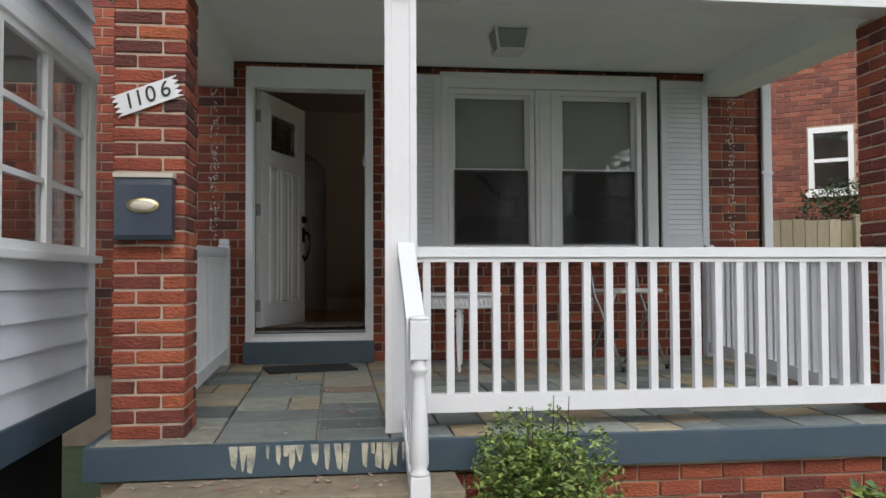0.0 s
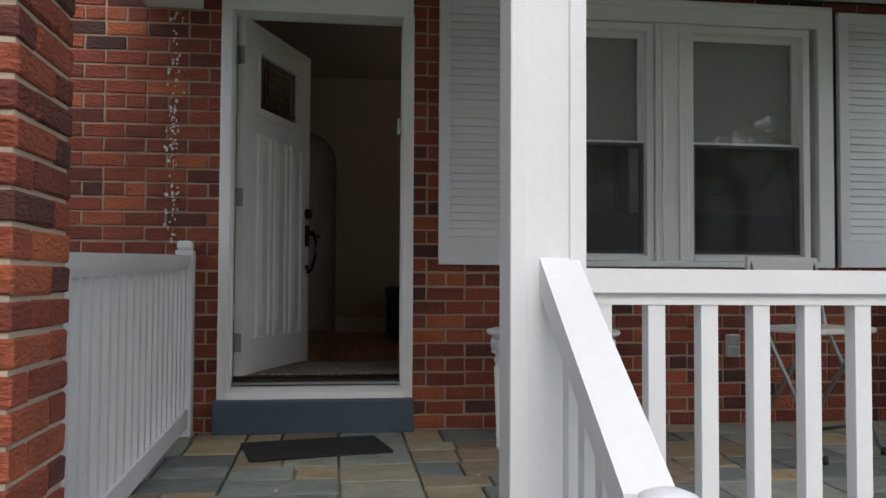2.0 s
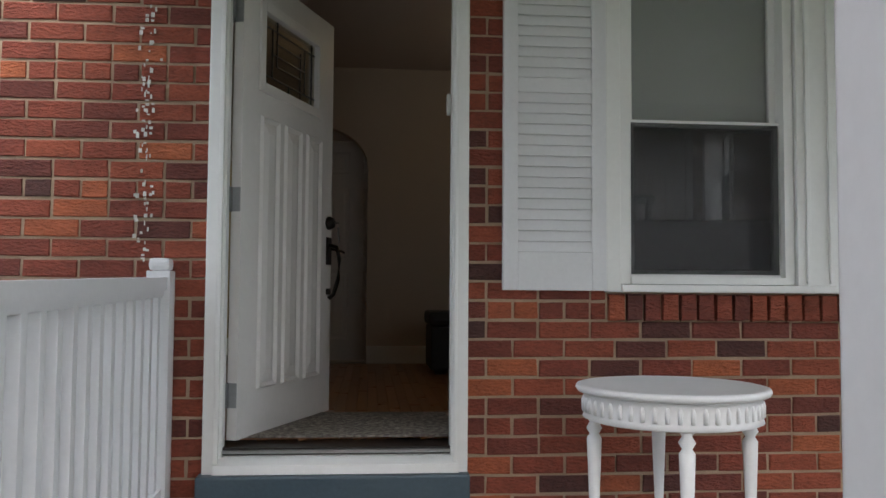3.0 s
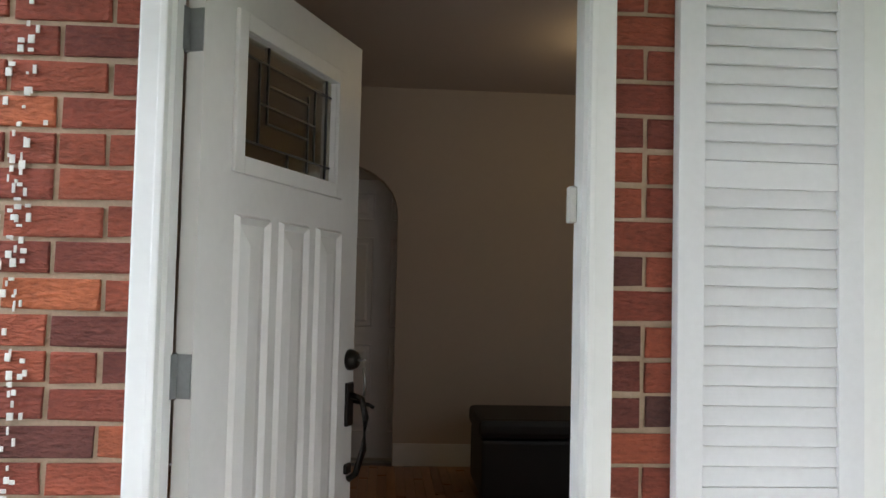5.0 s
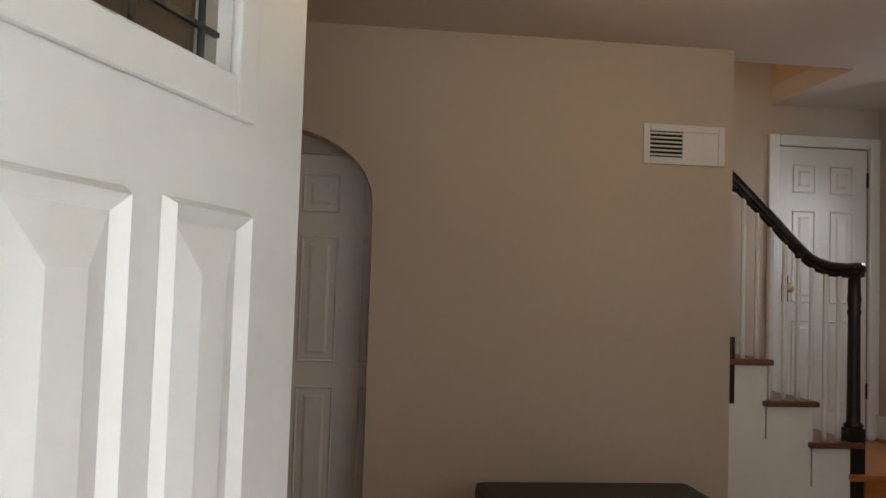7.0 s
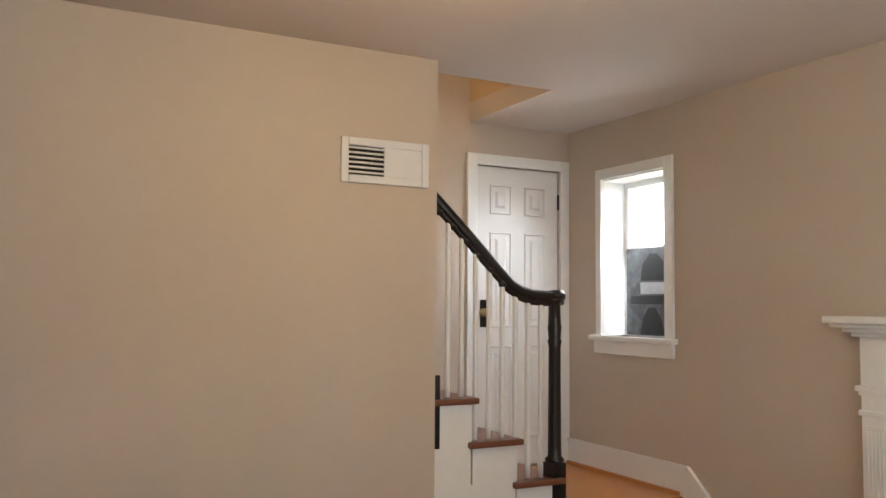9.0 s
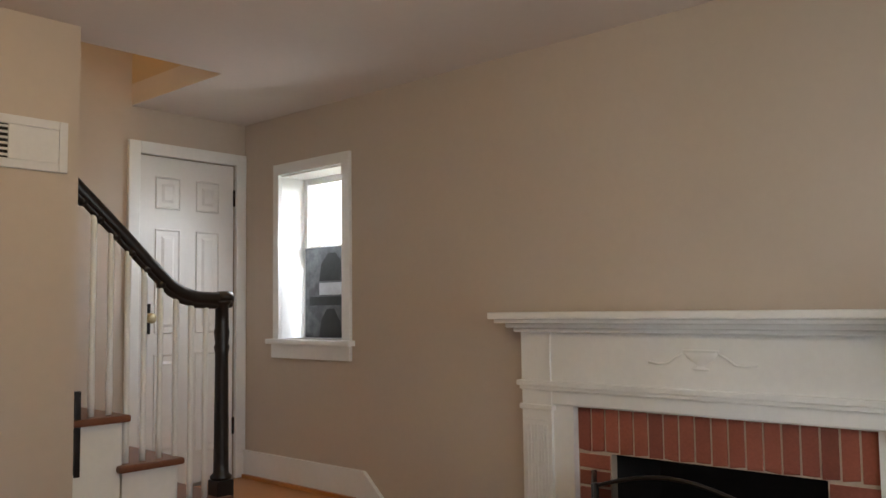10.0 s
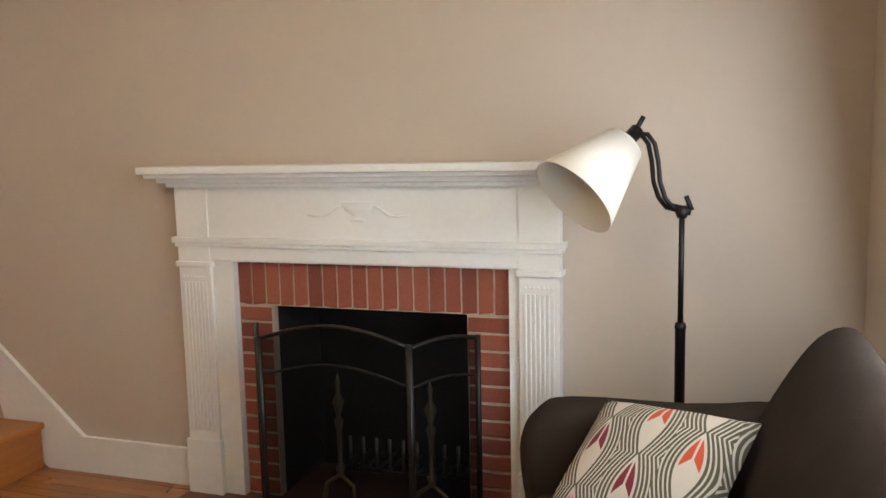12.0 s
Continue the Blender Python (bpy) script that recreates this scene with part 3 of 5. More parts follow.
for k, digit in enumerate("1106"):
    fc = bpy.data.curves.new("digit", "FONT")
    fc.body, fc.size, fc.align_x, fc.align_y, fc.extrude, fc.shear = digit, 0.105, "CENTER", "CENTER", 0.002, 0.15
    tmp = bpy.data.objects.new("tmp", fc)
    scene.collection.objects.link(tmp)
    me = bpy.data.meshes.new_from_object(tmp.evaluated_get(bpy.context.evaluated_depsgraph_get()))
    bpy.data.objects.remove(tmp)
    me.transform(Matrix.Translation((-0.618, -2.993, 1.555)) @ Matrix.Rotation(-ang, 4, "Y") @ pose((-0.088, -0.042, 0.014, 0.085)[k], 0, 0, 90))
    me.materials.clear()
    me.materials.append(INK)
    num = new("numeral", me)
    num.parent, num.matrix_parent_inverse = plq, plq.matrix_basis.inverted()

# ---- front windows and shutters ----
def sash_window(name, x0, x1, z0, z1, label):
    w = tagged(thing(name, ((x0 + x1) / 2, 0.05, z0), label, "window"), kind="structure")
    mid = (z0 + z1) / 2
    part("jamb", boxes((x0 - 0.04, -0.01, z0 - 0.03, x0, 0.12, z1 + 0.04), (x1, -0.01, z0 - 0.03, x1 + 0.04, 0.12, z1 + 0.04), (x0, -0.01, z1, x1, 0.12, z1 + 0.04), (x0, -0.02, z0 - 0.03, x1, 0.12, z0)), TRIM, w)
    for nm, a, b, y in (("lower_sash", z0, mid + 0.015, 0.03), ("upper_sash", mid - 0.015, z1, 0.06)):
        s = part(nm, boxes((x0, y, a, x0 + 0.03, y + 0.028, b), (x1 - 0.03, y, a, x1, y + 0.028, b), (x0 + 0.03, y, a, x1 - 0.03, y + 0.028, a + 0.03), (x0 + 0.03, y, b - 0.03, x1 - 0.03, y + 0.028, b), bev=0.002), TRIM, w)
        g = part("pane", boxes((x0 + 0.03, y + 0.012, a + 0.03, x1 - 0.03, y + 0.016, b - 0.03)), GLASS, s)
        g.visible_shadow = False
    part("shade", boxes((x0 + 0.002, 0.094, mid - 0.02, x1 - 0.002, 0.098, z1)), SHADEW, w, "lowered pale roller shade")
    part("insect_screen", boxes((x0 + 0.012, 0.018, z0 + 0.012, x1 - 0.012, 0.02, mid)), DARKSCREEN, w)


DARKSCREEN = veil("insect_screen", (0.05, 0.052, 0.055), 0.5)
sash_window("window_1", 1.25, 1.92, 0.965, 2.27, "white double-hung sash window with a shade")
sash_window("window_2", 2.2, 2.88, 0.965, 2.27, "white double-hung sash window with a shade")
wtrim = struct("trim_windows", boxes((1.14, -0.03, 0.9, 1.205, 0.1, 2.45), (2.965, -0.03, 0.9, 3.06, 0.1, 2.45), (1.965, -0.03, 0.93, 2.16, 0.1, 2.31), (1.205, -0.03, 2.315, 2.965, 0.1, 2.45), (1.205, -0.05, 0.9, 2.965, 0.1, 0.932), bev=0.006), TRIM, "white painted window casing round two sashes", "trim")
part("moulding", boxes((2.0, -0.042, 0.94, 2.02, -0.03, 2.3), (2.1, -0.042, 0.94, 2.12, -0.03, 2.3), (1.16, -0.045, 2.4, 3.04, -0.03, 2.43), bev=0.004), TRIM, wtrim)
part("wall_joint", boxes((3.062, -0.012, 0.92, 3.085, 0.006, 2.44)), DARK, wtrim)


def shutter(x0, x1, label):
    s = thing("window_shutter", ((x0 + x1) / 2, -0.03, 0.9), label, "shutter", "louvred window shutters")
    for a, b in ((x0, x0 + 0.06), (x1 - 0.06, x1)):
        part("stile", boxes((a, -0.045, 0.905, b, -0.005, 2.415), bev=0.003), WHITE, s)
    for a, b in ((0.905, 1.06), (1.72, 1.78), (2.35, 2.415)):
        part("rail", boxes((x0 + 0.06, -0.043, a, x1 - 0.06, -0.007, b), bev=0.002), WHITE, s)
    part("backing", boxes((x0 + 0.06, -0.012, 1.06, x1 - 0.06, -0.008, 2.35)), WHITE, s)
    for a, b in ((1.06, 1.72), (1.78, 2.35)):
        n = int((b - a) / 0.043)
        for k in range(n):
            z = a + (k + 0.5) * (b - a) / n
            part("slat", prism([(-0.041, z - 0.019), (-0.036, z - 0.022), (-0.026, z + 0.021), (-0.031, z + 0.022)], "x", x0 + 0.06, x1 - 0.06), WHITE, s)


shutter(0.71, 1.138, "white louvred shutter beside the window")
shutter(3.09, 3.52, "white louvred shutter beside the window")

# ---- front door ----
frame_d = tagged(thing("door_frame", (0.05, 0.0, 0.14), "white painted door casing with a wide head board", "door frame"), kind="structure")
part("casing", boxes((-0.475, -0.035, 0.146, -0.415, 0.06, 2.29), (0.515, -0.035, 0.146, 0.57, 0.06, 2.29), bev=0.006), TRIM, frame_d)
part("casing_bead", boxes((-0.43, -0.045, 0.15, -0.412, -0.03, 2.28), (0.51, -0.045, 0.15, 0.525, -0.03, 2.28), bev=0.004), TRIM, frame_d)
part("head", boxes((-0.475, -0.035, 2.275, 0.565, 0.15, 2.45), bev=0.006), TRIM, frame_d)
part("jamb", boxes((-0.415, 0.0, 0.2, -0.404, 0.07, 2.275), (0.504, 0.0, 0.2, 0.515, 0.08, 2.275), (-0.4395, 0.06, 0.2, -0.426, 0.165, 2.275), (0.538, 0.08, 0.2, 0.5445, 0.165, 2.275)), TRIM, frame_d)
part("sill", prism([(-0.06, 0.18), (0.16, 0.18), (0.16, 0.255), (0.03, 0.245), (-0.055, 0.215)], "x", -0.43, 0.53), TRIM, frame_d, "worn white threshold")
part("threshold", boxes((-0.404, 0.0, 0.25, 0.504, 0.12, 0.262)), STEEL, frame_d, "metal threshold strip")
step = thing("door_step", (0.04, -0.05, 0.0), "slate blue painted step below the front door", "step")
part("block", boxes((-0.49, -0.085, -0.005, 0.575, 0.006, 0.178), bev=0.01), BLUE, step)

dm = Matrix.Translation((-0.359, 0.072, 0)) @ Matrix.Rotation(radians(69), 4, "Z")
DW, D0, D1 = 0.92, 0.29, 2.272
door = tagged(thing("front_door", (-0.398, 0.075, D0), "white panelled front door standing open, leaded glass light", "door"))


def dpart(name, bm, material, label="", parent=None):
    bmesh.ops.transform(bm, matrix=dm, verts=bm.verts)
    return part(name, bm, material, parent or door, label)


GX0, GX1, GZ0, GZ1 = 0.175, 0.724, 1.797, 2.11
part_leaf = dpart("leaf", merge(boxes((0, 0, D0, GX0, 0.045, D1), (GX1, 0, D0, DW, 0.045, D1), (GX0, 0, D0, GX1, 0.045, GZ0), (GX0, 0, GZ1, GX1, 0.045, D1))), DOORW)
for s in (-0.012, 0.045):
    dpart("glass_frame", boxes((GX0 - 0.045, s, GZ0 - 0.045, GX0, s + 0.012, GZ1 + 0.045), (GX1, s, GZ0 - 0.045, GX1 + 0.045, s + 0.012, GZ1 + 0.045), (GX0, s, GZ0 - 0.045, GX1, s + 0.012, GZ0), (GX0, s, GZ1, GX1, s + 0.012, GZ1 + 0.045), bev=0.004), DOORW)
pane = dpart("leaded_pane", boxes((GX0, 0.018, GZ0, GX1, 0.026, GZ1)), LEADED, "leaded glass, tinted amber for the reflected lamp glow")
gw, gh = GX1 - GX0, GZ1 - GZ0
for (a, b, c, d) in ((0.06, 0, 0.06, 1), (0.94, 0, 0.94, 1), (0.2, 0.15, 0.2, 0.85), (0.8, 0.15, 0.8, 0.85), (0.28, 0.35, 0.28, 1), (0.72, 0, 0.72, 0.75), (0, 0.15, 1, 0.15), (0, 0.85, 1, 0.85), (0.2, 0.5, 0.8, 0.5), (0.28, 0.68, 0.72, 0.68), (0.28, 0.35, 0.72, 0.35), (0.5, 0, 0.5, 0.15)):
    x0, x1 = GX0 + a * gw, GX0 + c * gw
    z0, z1 = GZ0 + b * gh, GZ0 + d * gh
    dpart("came", boxes((x0 - 0.0028, 0.015, z0 - 0.0028, x1 + 0.0028, 0.029, z1 + 0.0028)), LEAD, "", pane)
for k in range(3):
    a = 0.152 + k * 0.226
    z0, z1 = 0.48, 1.652
    w = 0.17
    bm = bmesh.new()
    o = [(a, -0.001, z0), (a + w, -0.001, z0), (a + w, -0.001, z1), (a, -0.001, z1)]
    i1 = [(a + 0.008, -0.014, z0 + 0.008), (a + w - 0.008, -0.014, z0 + 0.008), (a + w - 0.008, -0.014, z1 - 0.008), (a + 0.008, -0.014, z1 - 0.008)]
    i2 = [(a + 0.022, -0.0015, z0 + 0.024), (a + w - 0.022, -0.0015, z0 + 0.024), (a + w - 0.022, -0.0015, z1 - 0.024), (a + 0.022, -0.0015, z1 - 0.024)]
    i3 = [(a + 0.06, -0.013, z0 + 0.075), (a + w - 0.06, -0.013, z0 + 0.075), (a + w - 0.06, -0.013, z1 - 0.075), (a + 0.06, -0.013, z1 - 0.075)]
    loops = [[bm.verts.new(p) for p in q] for q in (o, i1, i2, i3)]
    for p, q in zip(loops, loops[1:]):
        for j in range(4):
            bm.faces.new((p[j], p[(j + 1) % 4], q[(j + 1) % 4], q[j]))
    bm.faces.new(loops[-1])
    dpart("raised_panel", bm, DOORW, "", part_leaf)
for z in (0.47, 1.27, 2.06):
    dpart("hinge", merge(boxes((-0.004, 0.002, z - 0.05, -0.0005, 0.04, z + 0.05)), lathe([(0.007, z - 0.052), (0.007, z + 0.052)], 10, (-0.004, 0.046, 0)), boxes((-0.03, 0.036, z - 0.05, -0.004, 0.0385, z + 0.05))), STEEL, "steel hinge")
bolt = dpart("deadbolt", lathe([(0.034, 0), (0.034, 0.012), (0.026, 0.03), (0.02, 0.034), (0, 0.034)], 20, (0.878, 0, 1.243), (0, -1, 0)), BRONZE, "black deadbolt with keys in it")
dpart("key", merge(tube([(0.878, -0.034, 1.243), (0.878, -0.06, 1.243)], 0.004), tube([(0.878, -0.055, 1.22), (0.880, -0.06, 1.16), (0.883, -0.056, 1.13)], 0.005)), STEEL, "keys hanging in the lock", bolt)
dpart("latch_plate", boxes((0.853, -0.012, 1.03, 0.903, 0.0, 1.17), bev=0.004), BRONZE)
dpart("handle", tube([(0.878, -0.01, 1.13), (0.878, -0.05, 1.12), (0.878, -0.065, 1.06), (0.878, -0.06, 0.96), (0.878, -0.035, 0.88), (0.878, -0.01, 0.86)], 0.011), BRONZE, "black curved door pull")
dpart("pull_base", boxes((0.858, -0.012, 0.878, 0.898, 0.0, 0.91), bev=0.004), BRONZE)
dpart("thumb_latch", tube([(0.878, -0.02, 1.11), (0.893, -0.07, 1.1), (0.898, -0.085, 1.09)], 0.006), BRONZE)
dpart("inside_lever", merge(tube([(0.878, 0.045, 0.93), (0.878, 0.1, 0.93), (0.81, 0.11, 0.925)], 0.01)), BRONZE)

chime = thing("door_sensor", (0.485, 0.13, 1.7), "small white plastic door sensor on the jamb", "sensor")
part("case", boxes((0.486, 0.045, 1.64, 0.5035, 0.085, 1.725), bev=0.004), PLASTIC, chime)

mat_ob = thing("door_mat", (0.06, -0.45, 0.0), "black rubber door mat lying askew on the flagstones", "door mat")
bm = boxes((-0.34, -0.185, 0, 0.34, 0.185, 0.014), bev=0.004)
bmesh.ops.transform(bm, matrix=pose(0.06, -0.46, pz(-0.46) + 0.002, 1, 0, 12), verts=bm.verts)
part("mat", bm, BLACK, mat_ob)

# ---- porch table and folding chair ----
tb = thing("side_table", (1.22, -0.55, pz(-0.55)), "round white painted side table with fluted legs", "table")
TZ = 0.58
part("tabletop", lathe([(0.3, TZ - 0.028), (0.322, TZ - 0.026), (0.33, TZ - 0.014), (0.325, TZ - 0.003), (0.31, TZ), (0.3, TZ - 0.004), (0, TZ - 0.004)], 48, (1.22, -0.55, 0)), WHITE, tb)
part("apron", lathe([(0.295, TZ - 0.12), (0.305, TZ - 0.115), (0.3, TZ - 0.1), (0.3, TZ - 0.035), (0.306, TZ - 0.028)], 48, (1.22, -0.55, 0)), WHITE, tb)
for k in range(48):
    a = 2 * math.pi * k / 48
    part("flute", lathe([(0.008, TZ - 0.095), (0.009, TZ - 0.06), (0.004, TZ - 0.045)], 6, (1.22 + 0.3 * math.cos(a), -0.55 + 0.3 * math.sin(a), 0)), WHITE, tb)
for k in range(4):
    a = radians(-100 + 90 * k)
    x, y = 1.22 + 0.265 * math.cos(a), -0.55 + 0.265 * math.sin(a)
    part("leg", lathe([(0.008, -0.012), (0.014, 0.0), (0.011, 0.03), (0.017, 0.05), (0.014, 0.06), (0.024, 0.33), (0.026, 0.39), (0.016, 0.405), (0.028, 0.425), (0.016, 0.445), (0.026, 0.46), (0.026, TZ - 0.12)], 16, (x, y, 0)), WHITE, tb)
    part("block", boxes((x - 0.028, y - 0.028, TZ - 0.12, x + 0.028, y + 0.028, TZ - 0.03), bev=0.003), WHITE, tb)

ch = thing("folding_chair", (2.5, -0.75, 0), "folding metal chair with pale seat and back", "chair")
cm = pose(2.5, -0.72, -0.012, 0, 0, 22)


def cpart(name, bm, material, label=""):
    bmesh.ops.transform(bm, matrix=cm, verts=bm.verts)
    return part(name, bm, material, ch, label)


cpart("seat", boxes((-0.21, -0.2, 0.585, 0.21, 0.16, 0.615), bev=0.012), PLASTIC)
bk = boxes((-0.27, 0.17, 0.83, 0.27, 0.19, 0.96), bev=0.009)
cpart("backrest", bk, PLASTIC)
for s in (-1, 1):
    cpart("front_leg", tube([(s * 0.24, 0.18, 0.93), (s * 0.23, 0.1, 0.6), (s * 0.22, -0.22, 0.0)], 0.011), STEEL)
    cpart("rear_leg", tube([(s * 0.2, -0.12, 0.59), (s * 0.2, -0.05, 0.45), (s * 0.2, 0.24, 0.0)], 0.011), STEEL)
    cpart("foot", lathe([(0.015, 0), (0.014, 0.035)], 10, (s * 0.22, -0.22, 0)), BLACK)
cpart("cross_bar", tube([(-0.22, -0.14, 0.14), (0.22, -0.14, 0.14)], 0.009), IRON)

ol = thing("outlet_box", (2.42, -0.02, 0.45), "grey outdoor electrical outlet box on the brick wall", "outlet")
part("box", boxes((2.385, -0.05, 0.385, 2.455, -0.004, 0.515), bev=0.005), PLASTIC, ol)
part("cover", boxes((2.39, -0.058, 0.45, 2.45, -0.05, 0.51), (2.392, -0.056, 0.392, 2.448, -0.05, 0.445), bev=0.003), STEEL, ol)

pl_ = thing("porch_light", (1.47, -1.3, 2.32), "white square porch ceiling light with glass panes", "ceiling light")
pc = (1.475, -1.28)
bmp = boxes((pc[0] - 0.13, pc[1] - 0.13, 2.425, pc[0] + 0.13, pc[1] + 0.13, 2.45), bev=0.005)
part("plate", bmp, WHITE, pl_)


def frustum(r0, z0, r1, z1):
    bm = bmesh.new()
    a = [bm.verts.new((pc[0] + sx * r0, pc[1] + sy * r0, z0)) for sx, sy in ((-1, -1), (1, -1), (1, 1), (-1, 1))]
    b = [bm.verts.new((pc[0] + sx * r1, pc[1] + sy * r1, z1)) for sx, sy in ((-1, -1), (1, -1), (1, 1), (-1, 1))]
    for j in range(4):
        bm.faces.new((a[j], a[(j + 1) % 4], b[(j + 1) % 4], b[j]))
    bm.faces.new(a)
    bm.faces.new(b)
    return bm


part("pane", frustum(0.088, 2.29, 0.112, 2.42), mat("frosted_pane", (0.3, 0.31, 0.3), 0.25, 0.1), pl_, "dim glass panes")
part("rim", frustum(0.1, 2.275, 0.095, 2.295), WHITE, pl_)
for sx in (-1, 1):
    for sy in (-1, 1):
        part("corner_bar", tube([(pc[0] + sx * 0.094, pc[1] + sy * 0.094, 2.285), (pc[0] + sx * 0.118, pc[1] + sy * 0.118, 2.43)], 0.011, 6), WHITE, pl_)

ds = thing("downspout", (4.07, -0.05, -0.6), "white metal downspout on the house corner", "downspout")
part("pipe", boxes((4.035, -0.04, -0.6, 4.12, 0.05, 3.4), bev=0.012), WHITE, ds)
part("strap", boxes((4.02, -0.046, 1.6, 4.125, 0.0, 1.63)), WHITE, ds)
part("cable", tube([(4.02, -0.01, 3.3), (4.025, -0.012, 2.2), (4.015, -0.01, 1.0), (4.02, -0.01, -0.5)], 0.008, 6), BLACK, ds)

# ---- clapboard bay beside the porch ----
bay = thing("clapboard_bay", (-1.6, -2.6, -0.6), "white clapboard enclosed porch with casement windows", "building")
part("wall", boxes((-3.2, -6.0, 0.05, -1.19, -1.87, 0.8), (-3.2, -6.0, 1.86, -1.19, -1.87, 3.2), (-3.2, -6.0, 0.8, -1.9, -1.87, 1.86)), SIDING, bay)
part("base_board", boxes((-3.2, -6.0, -0.1, -1.14, -1.86, 0.06), bev=0.006), BLUE, bay, "slate blue base board")
# near-black block: the shade under the bay is put into its colour
part("shade_footing", boxes((-3.1, -5.9, -0.64, -1.3, -1.95, -0.1)), SOOT_DARK, bay)
for k in range(5):
    z = 0.06 + k * 0.148
    part("clapboard", prism([(-1.155, z), (-1.19, z + 0.16), (-1.2, z + 0.16), (-1.19, z)], "y", -6.0, -1.865), SIDING, bay)
for k in range(9):
    z = 1.92 + k * 0.148
    part("clapboard", prism([(-1.155, z), (-1.19, z + 0.16), (-1.2, z + 0.16), (-1.19, z)], "y", -6.0, -1.865), SIDING, bay)
part("sill", boxes((-1.24, -6.0, 0.79, -1.11, -1.85, 0.835), bev=0.008), TRIM, bay)
part("header", boxes((-1.24, -6.0, 1.86, -1.14, -1.85, 1.925), bev=0.004), TRIM, bay)
part("corner_board", boxes((-1.24, -1.99, 0.05, -1.15, -1.86, 1.87), bev=0.004), TRIM, bay)
for k in range(4):
    y1 = -2.0 - k * 0.64
    wd = part("window", boxes((-1.21, y1 - 0.04, 0.835, -1.16, y1, 1.86), (-1.21, y1 - 0.64, 0.835, -1.16, y1 - 0.6, 1.86), (-1.21, y1 - 0.6, 0.835, -1.16, y1 - 0.04, 0.88), (-1.21, y1 - 0.6, 1.82, -1.16, y1 - 0.04, 1.86)), TRIM, bay)
    part("glazing_bar", boxes((-1.2, y1 - 0.6, 1.17, -1.17, y1 - 0.04, 1.2), (-1.2, y1 - 0.6, 1.5, -1.17, y1 - 0.04, 1.53)), TRIM, wd)
    part("pane", boxes((-1.19, y1 - 0.6, 0.88, -1.186, y1 - 0.04, 1.82)), GLASS, wd)
# dark sheet whose colour stands in for the unlit room behind the panes
part("unlit_inside_sheet", boxes((-1.89, -5.9, 0.8, -1.85, -1.9, 1.86)), DARK, bay)
gm = thing("gas_meter", (-1.1, -1.4, -0.63), "small dark meter pipe beside the porch", "meter")
part("pipe", tube([(-1.05, -1.5, -0.63), (-1.05, -1.5, -0.2), (-1.05, -1.3, -0.15), (-1.05, -1.1, -0.15)], 0.02), IRON, gm)
part("valve", lathe([(0.03, 0), (0.04, 0.03), (0.03, 0.07)], 12, (-1.05, -1.5, -0.25)), STEEL, gm)


# ---- living room ----
def skirting(name, bs, label="white painted baseboard"):
    return struct(name, boxes(*bs, bev=0.006), TRIM, label, "baseboard")


skirting("baseboard_back", [(0.147, YB - 0.018, FZ, 1.965, YB, FZ + 0.15)])
skirting("baseboard_front", [(0.56, 0.16, FZ, XW, 0.178, FZ + 0.15)])
skirting("baseboard_landing", [(2.4, 4.872, 0.7, 2.698, 4.89, 0.86)])
bb = struct("baseboard_stair", merge(prism([(4.872, 0.7), (4.872, 0.86), (3.8, 0.86), (3.34, 0.455), (2.72, 0.455), (2.72, FZ), (3.56, FZ), (3.8, 0.5), (3.85, 0.7)], "x", XW - 0.016, XW)), TRIM, "white painted baseboard stepping down beside the stairs", "baseboard")
part("bead", merge(prism([(4.872, 0.845), (4.872, 0.862), (3.8, 0.862), (3.34, 0.457), (2.72, 0.457), (2.72, 0.44), (3.35, 0.44), (3.805, 0.845)], "x", XW - 0.024, XW - 0.014)), TRIM, bb)

# vent grille
vg = thing("air_vent", (1.690, YB, 2.238), "white wall air vent with dark louvres", "vent")
part("frame", boxes((1.478, YB - 0.014, 2.238, 1.512, YB, 2.438), (1.868, YB - 0.014, 2.238, 1.902, YB, 2.438), (1.512, YB - 0.014, 2.238, 1.868, YB, 2.273), (1.512, YB - 0.014, 2.403, 1.868, YB, 2.438), bev=0.004), WHITE, vg)
part("blank_plate", boxes((1.682, YB - 0.01, 2.273, 1.868, YB, 2.403), bev=0.003), WHITE, vg)
# near-black sheet paints the shade of a duct behind the slats
part("backing", boxes((1.512, YB - 0.003, 2.273, 1.682, YB - 0.001, 2.403)), SOOT_DARK, vg)
for k in range(6):
    z = 2.285 + k * 0.0215
    part("slat", prism([(YB - 0.011, z - 0.003), (YB - 0.009, z - 0.005), (YB - 0.002, z + 0.004), (YB - 0.004, z + 0.006)], "x", 1.512, 1.682), WHITE, vg)

# arched opening trim, open panelled door, back room
arc2 = arch_outline(24)
outer = [(-0.45 + (p[0] + 0.45) * 1.03, 1.95 + (p[1] - 1.95) * 1.05) for p in arc2]
ring = [(outer[0][0], FZ)] + outer + [(outer[-1][0], FZ), (arc2[-1][0], FZ)] + arc2[::-1] + [(arc2[0][0], FZ)]
struct("trim_arch", prism(ring, "y", YB - 0.006, YB + 0.004), WALL, "plain plaster edge round the arched opening", "trim")


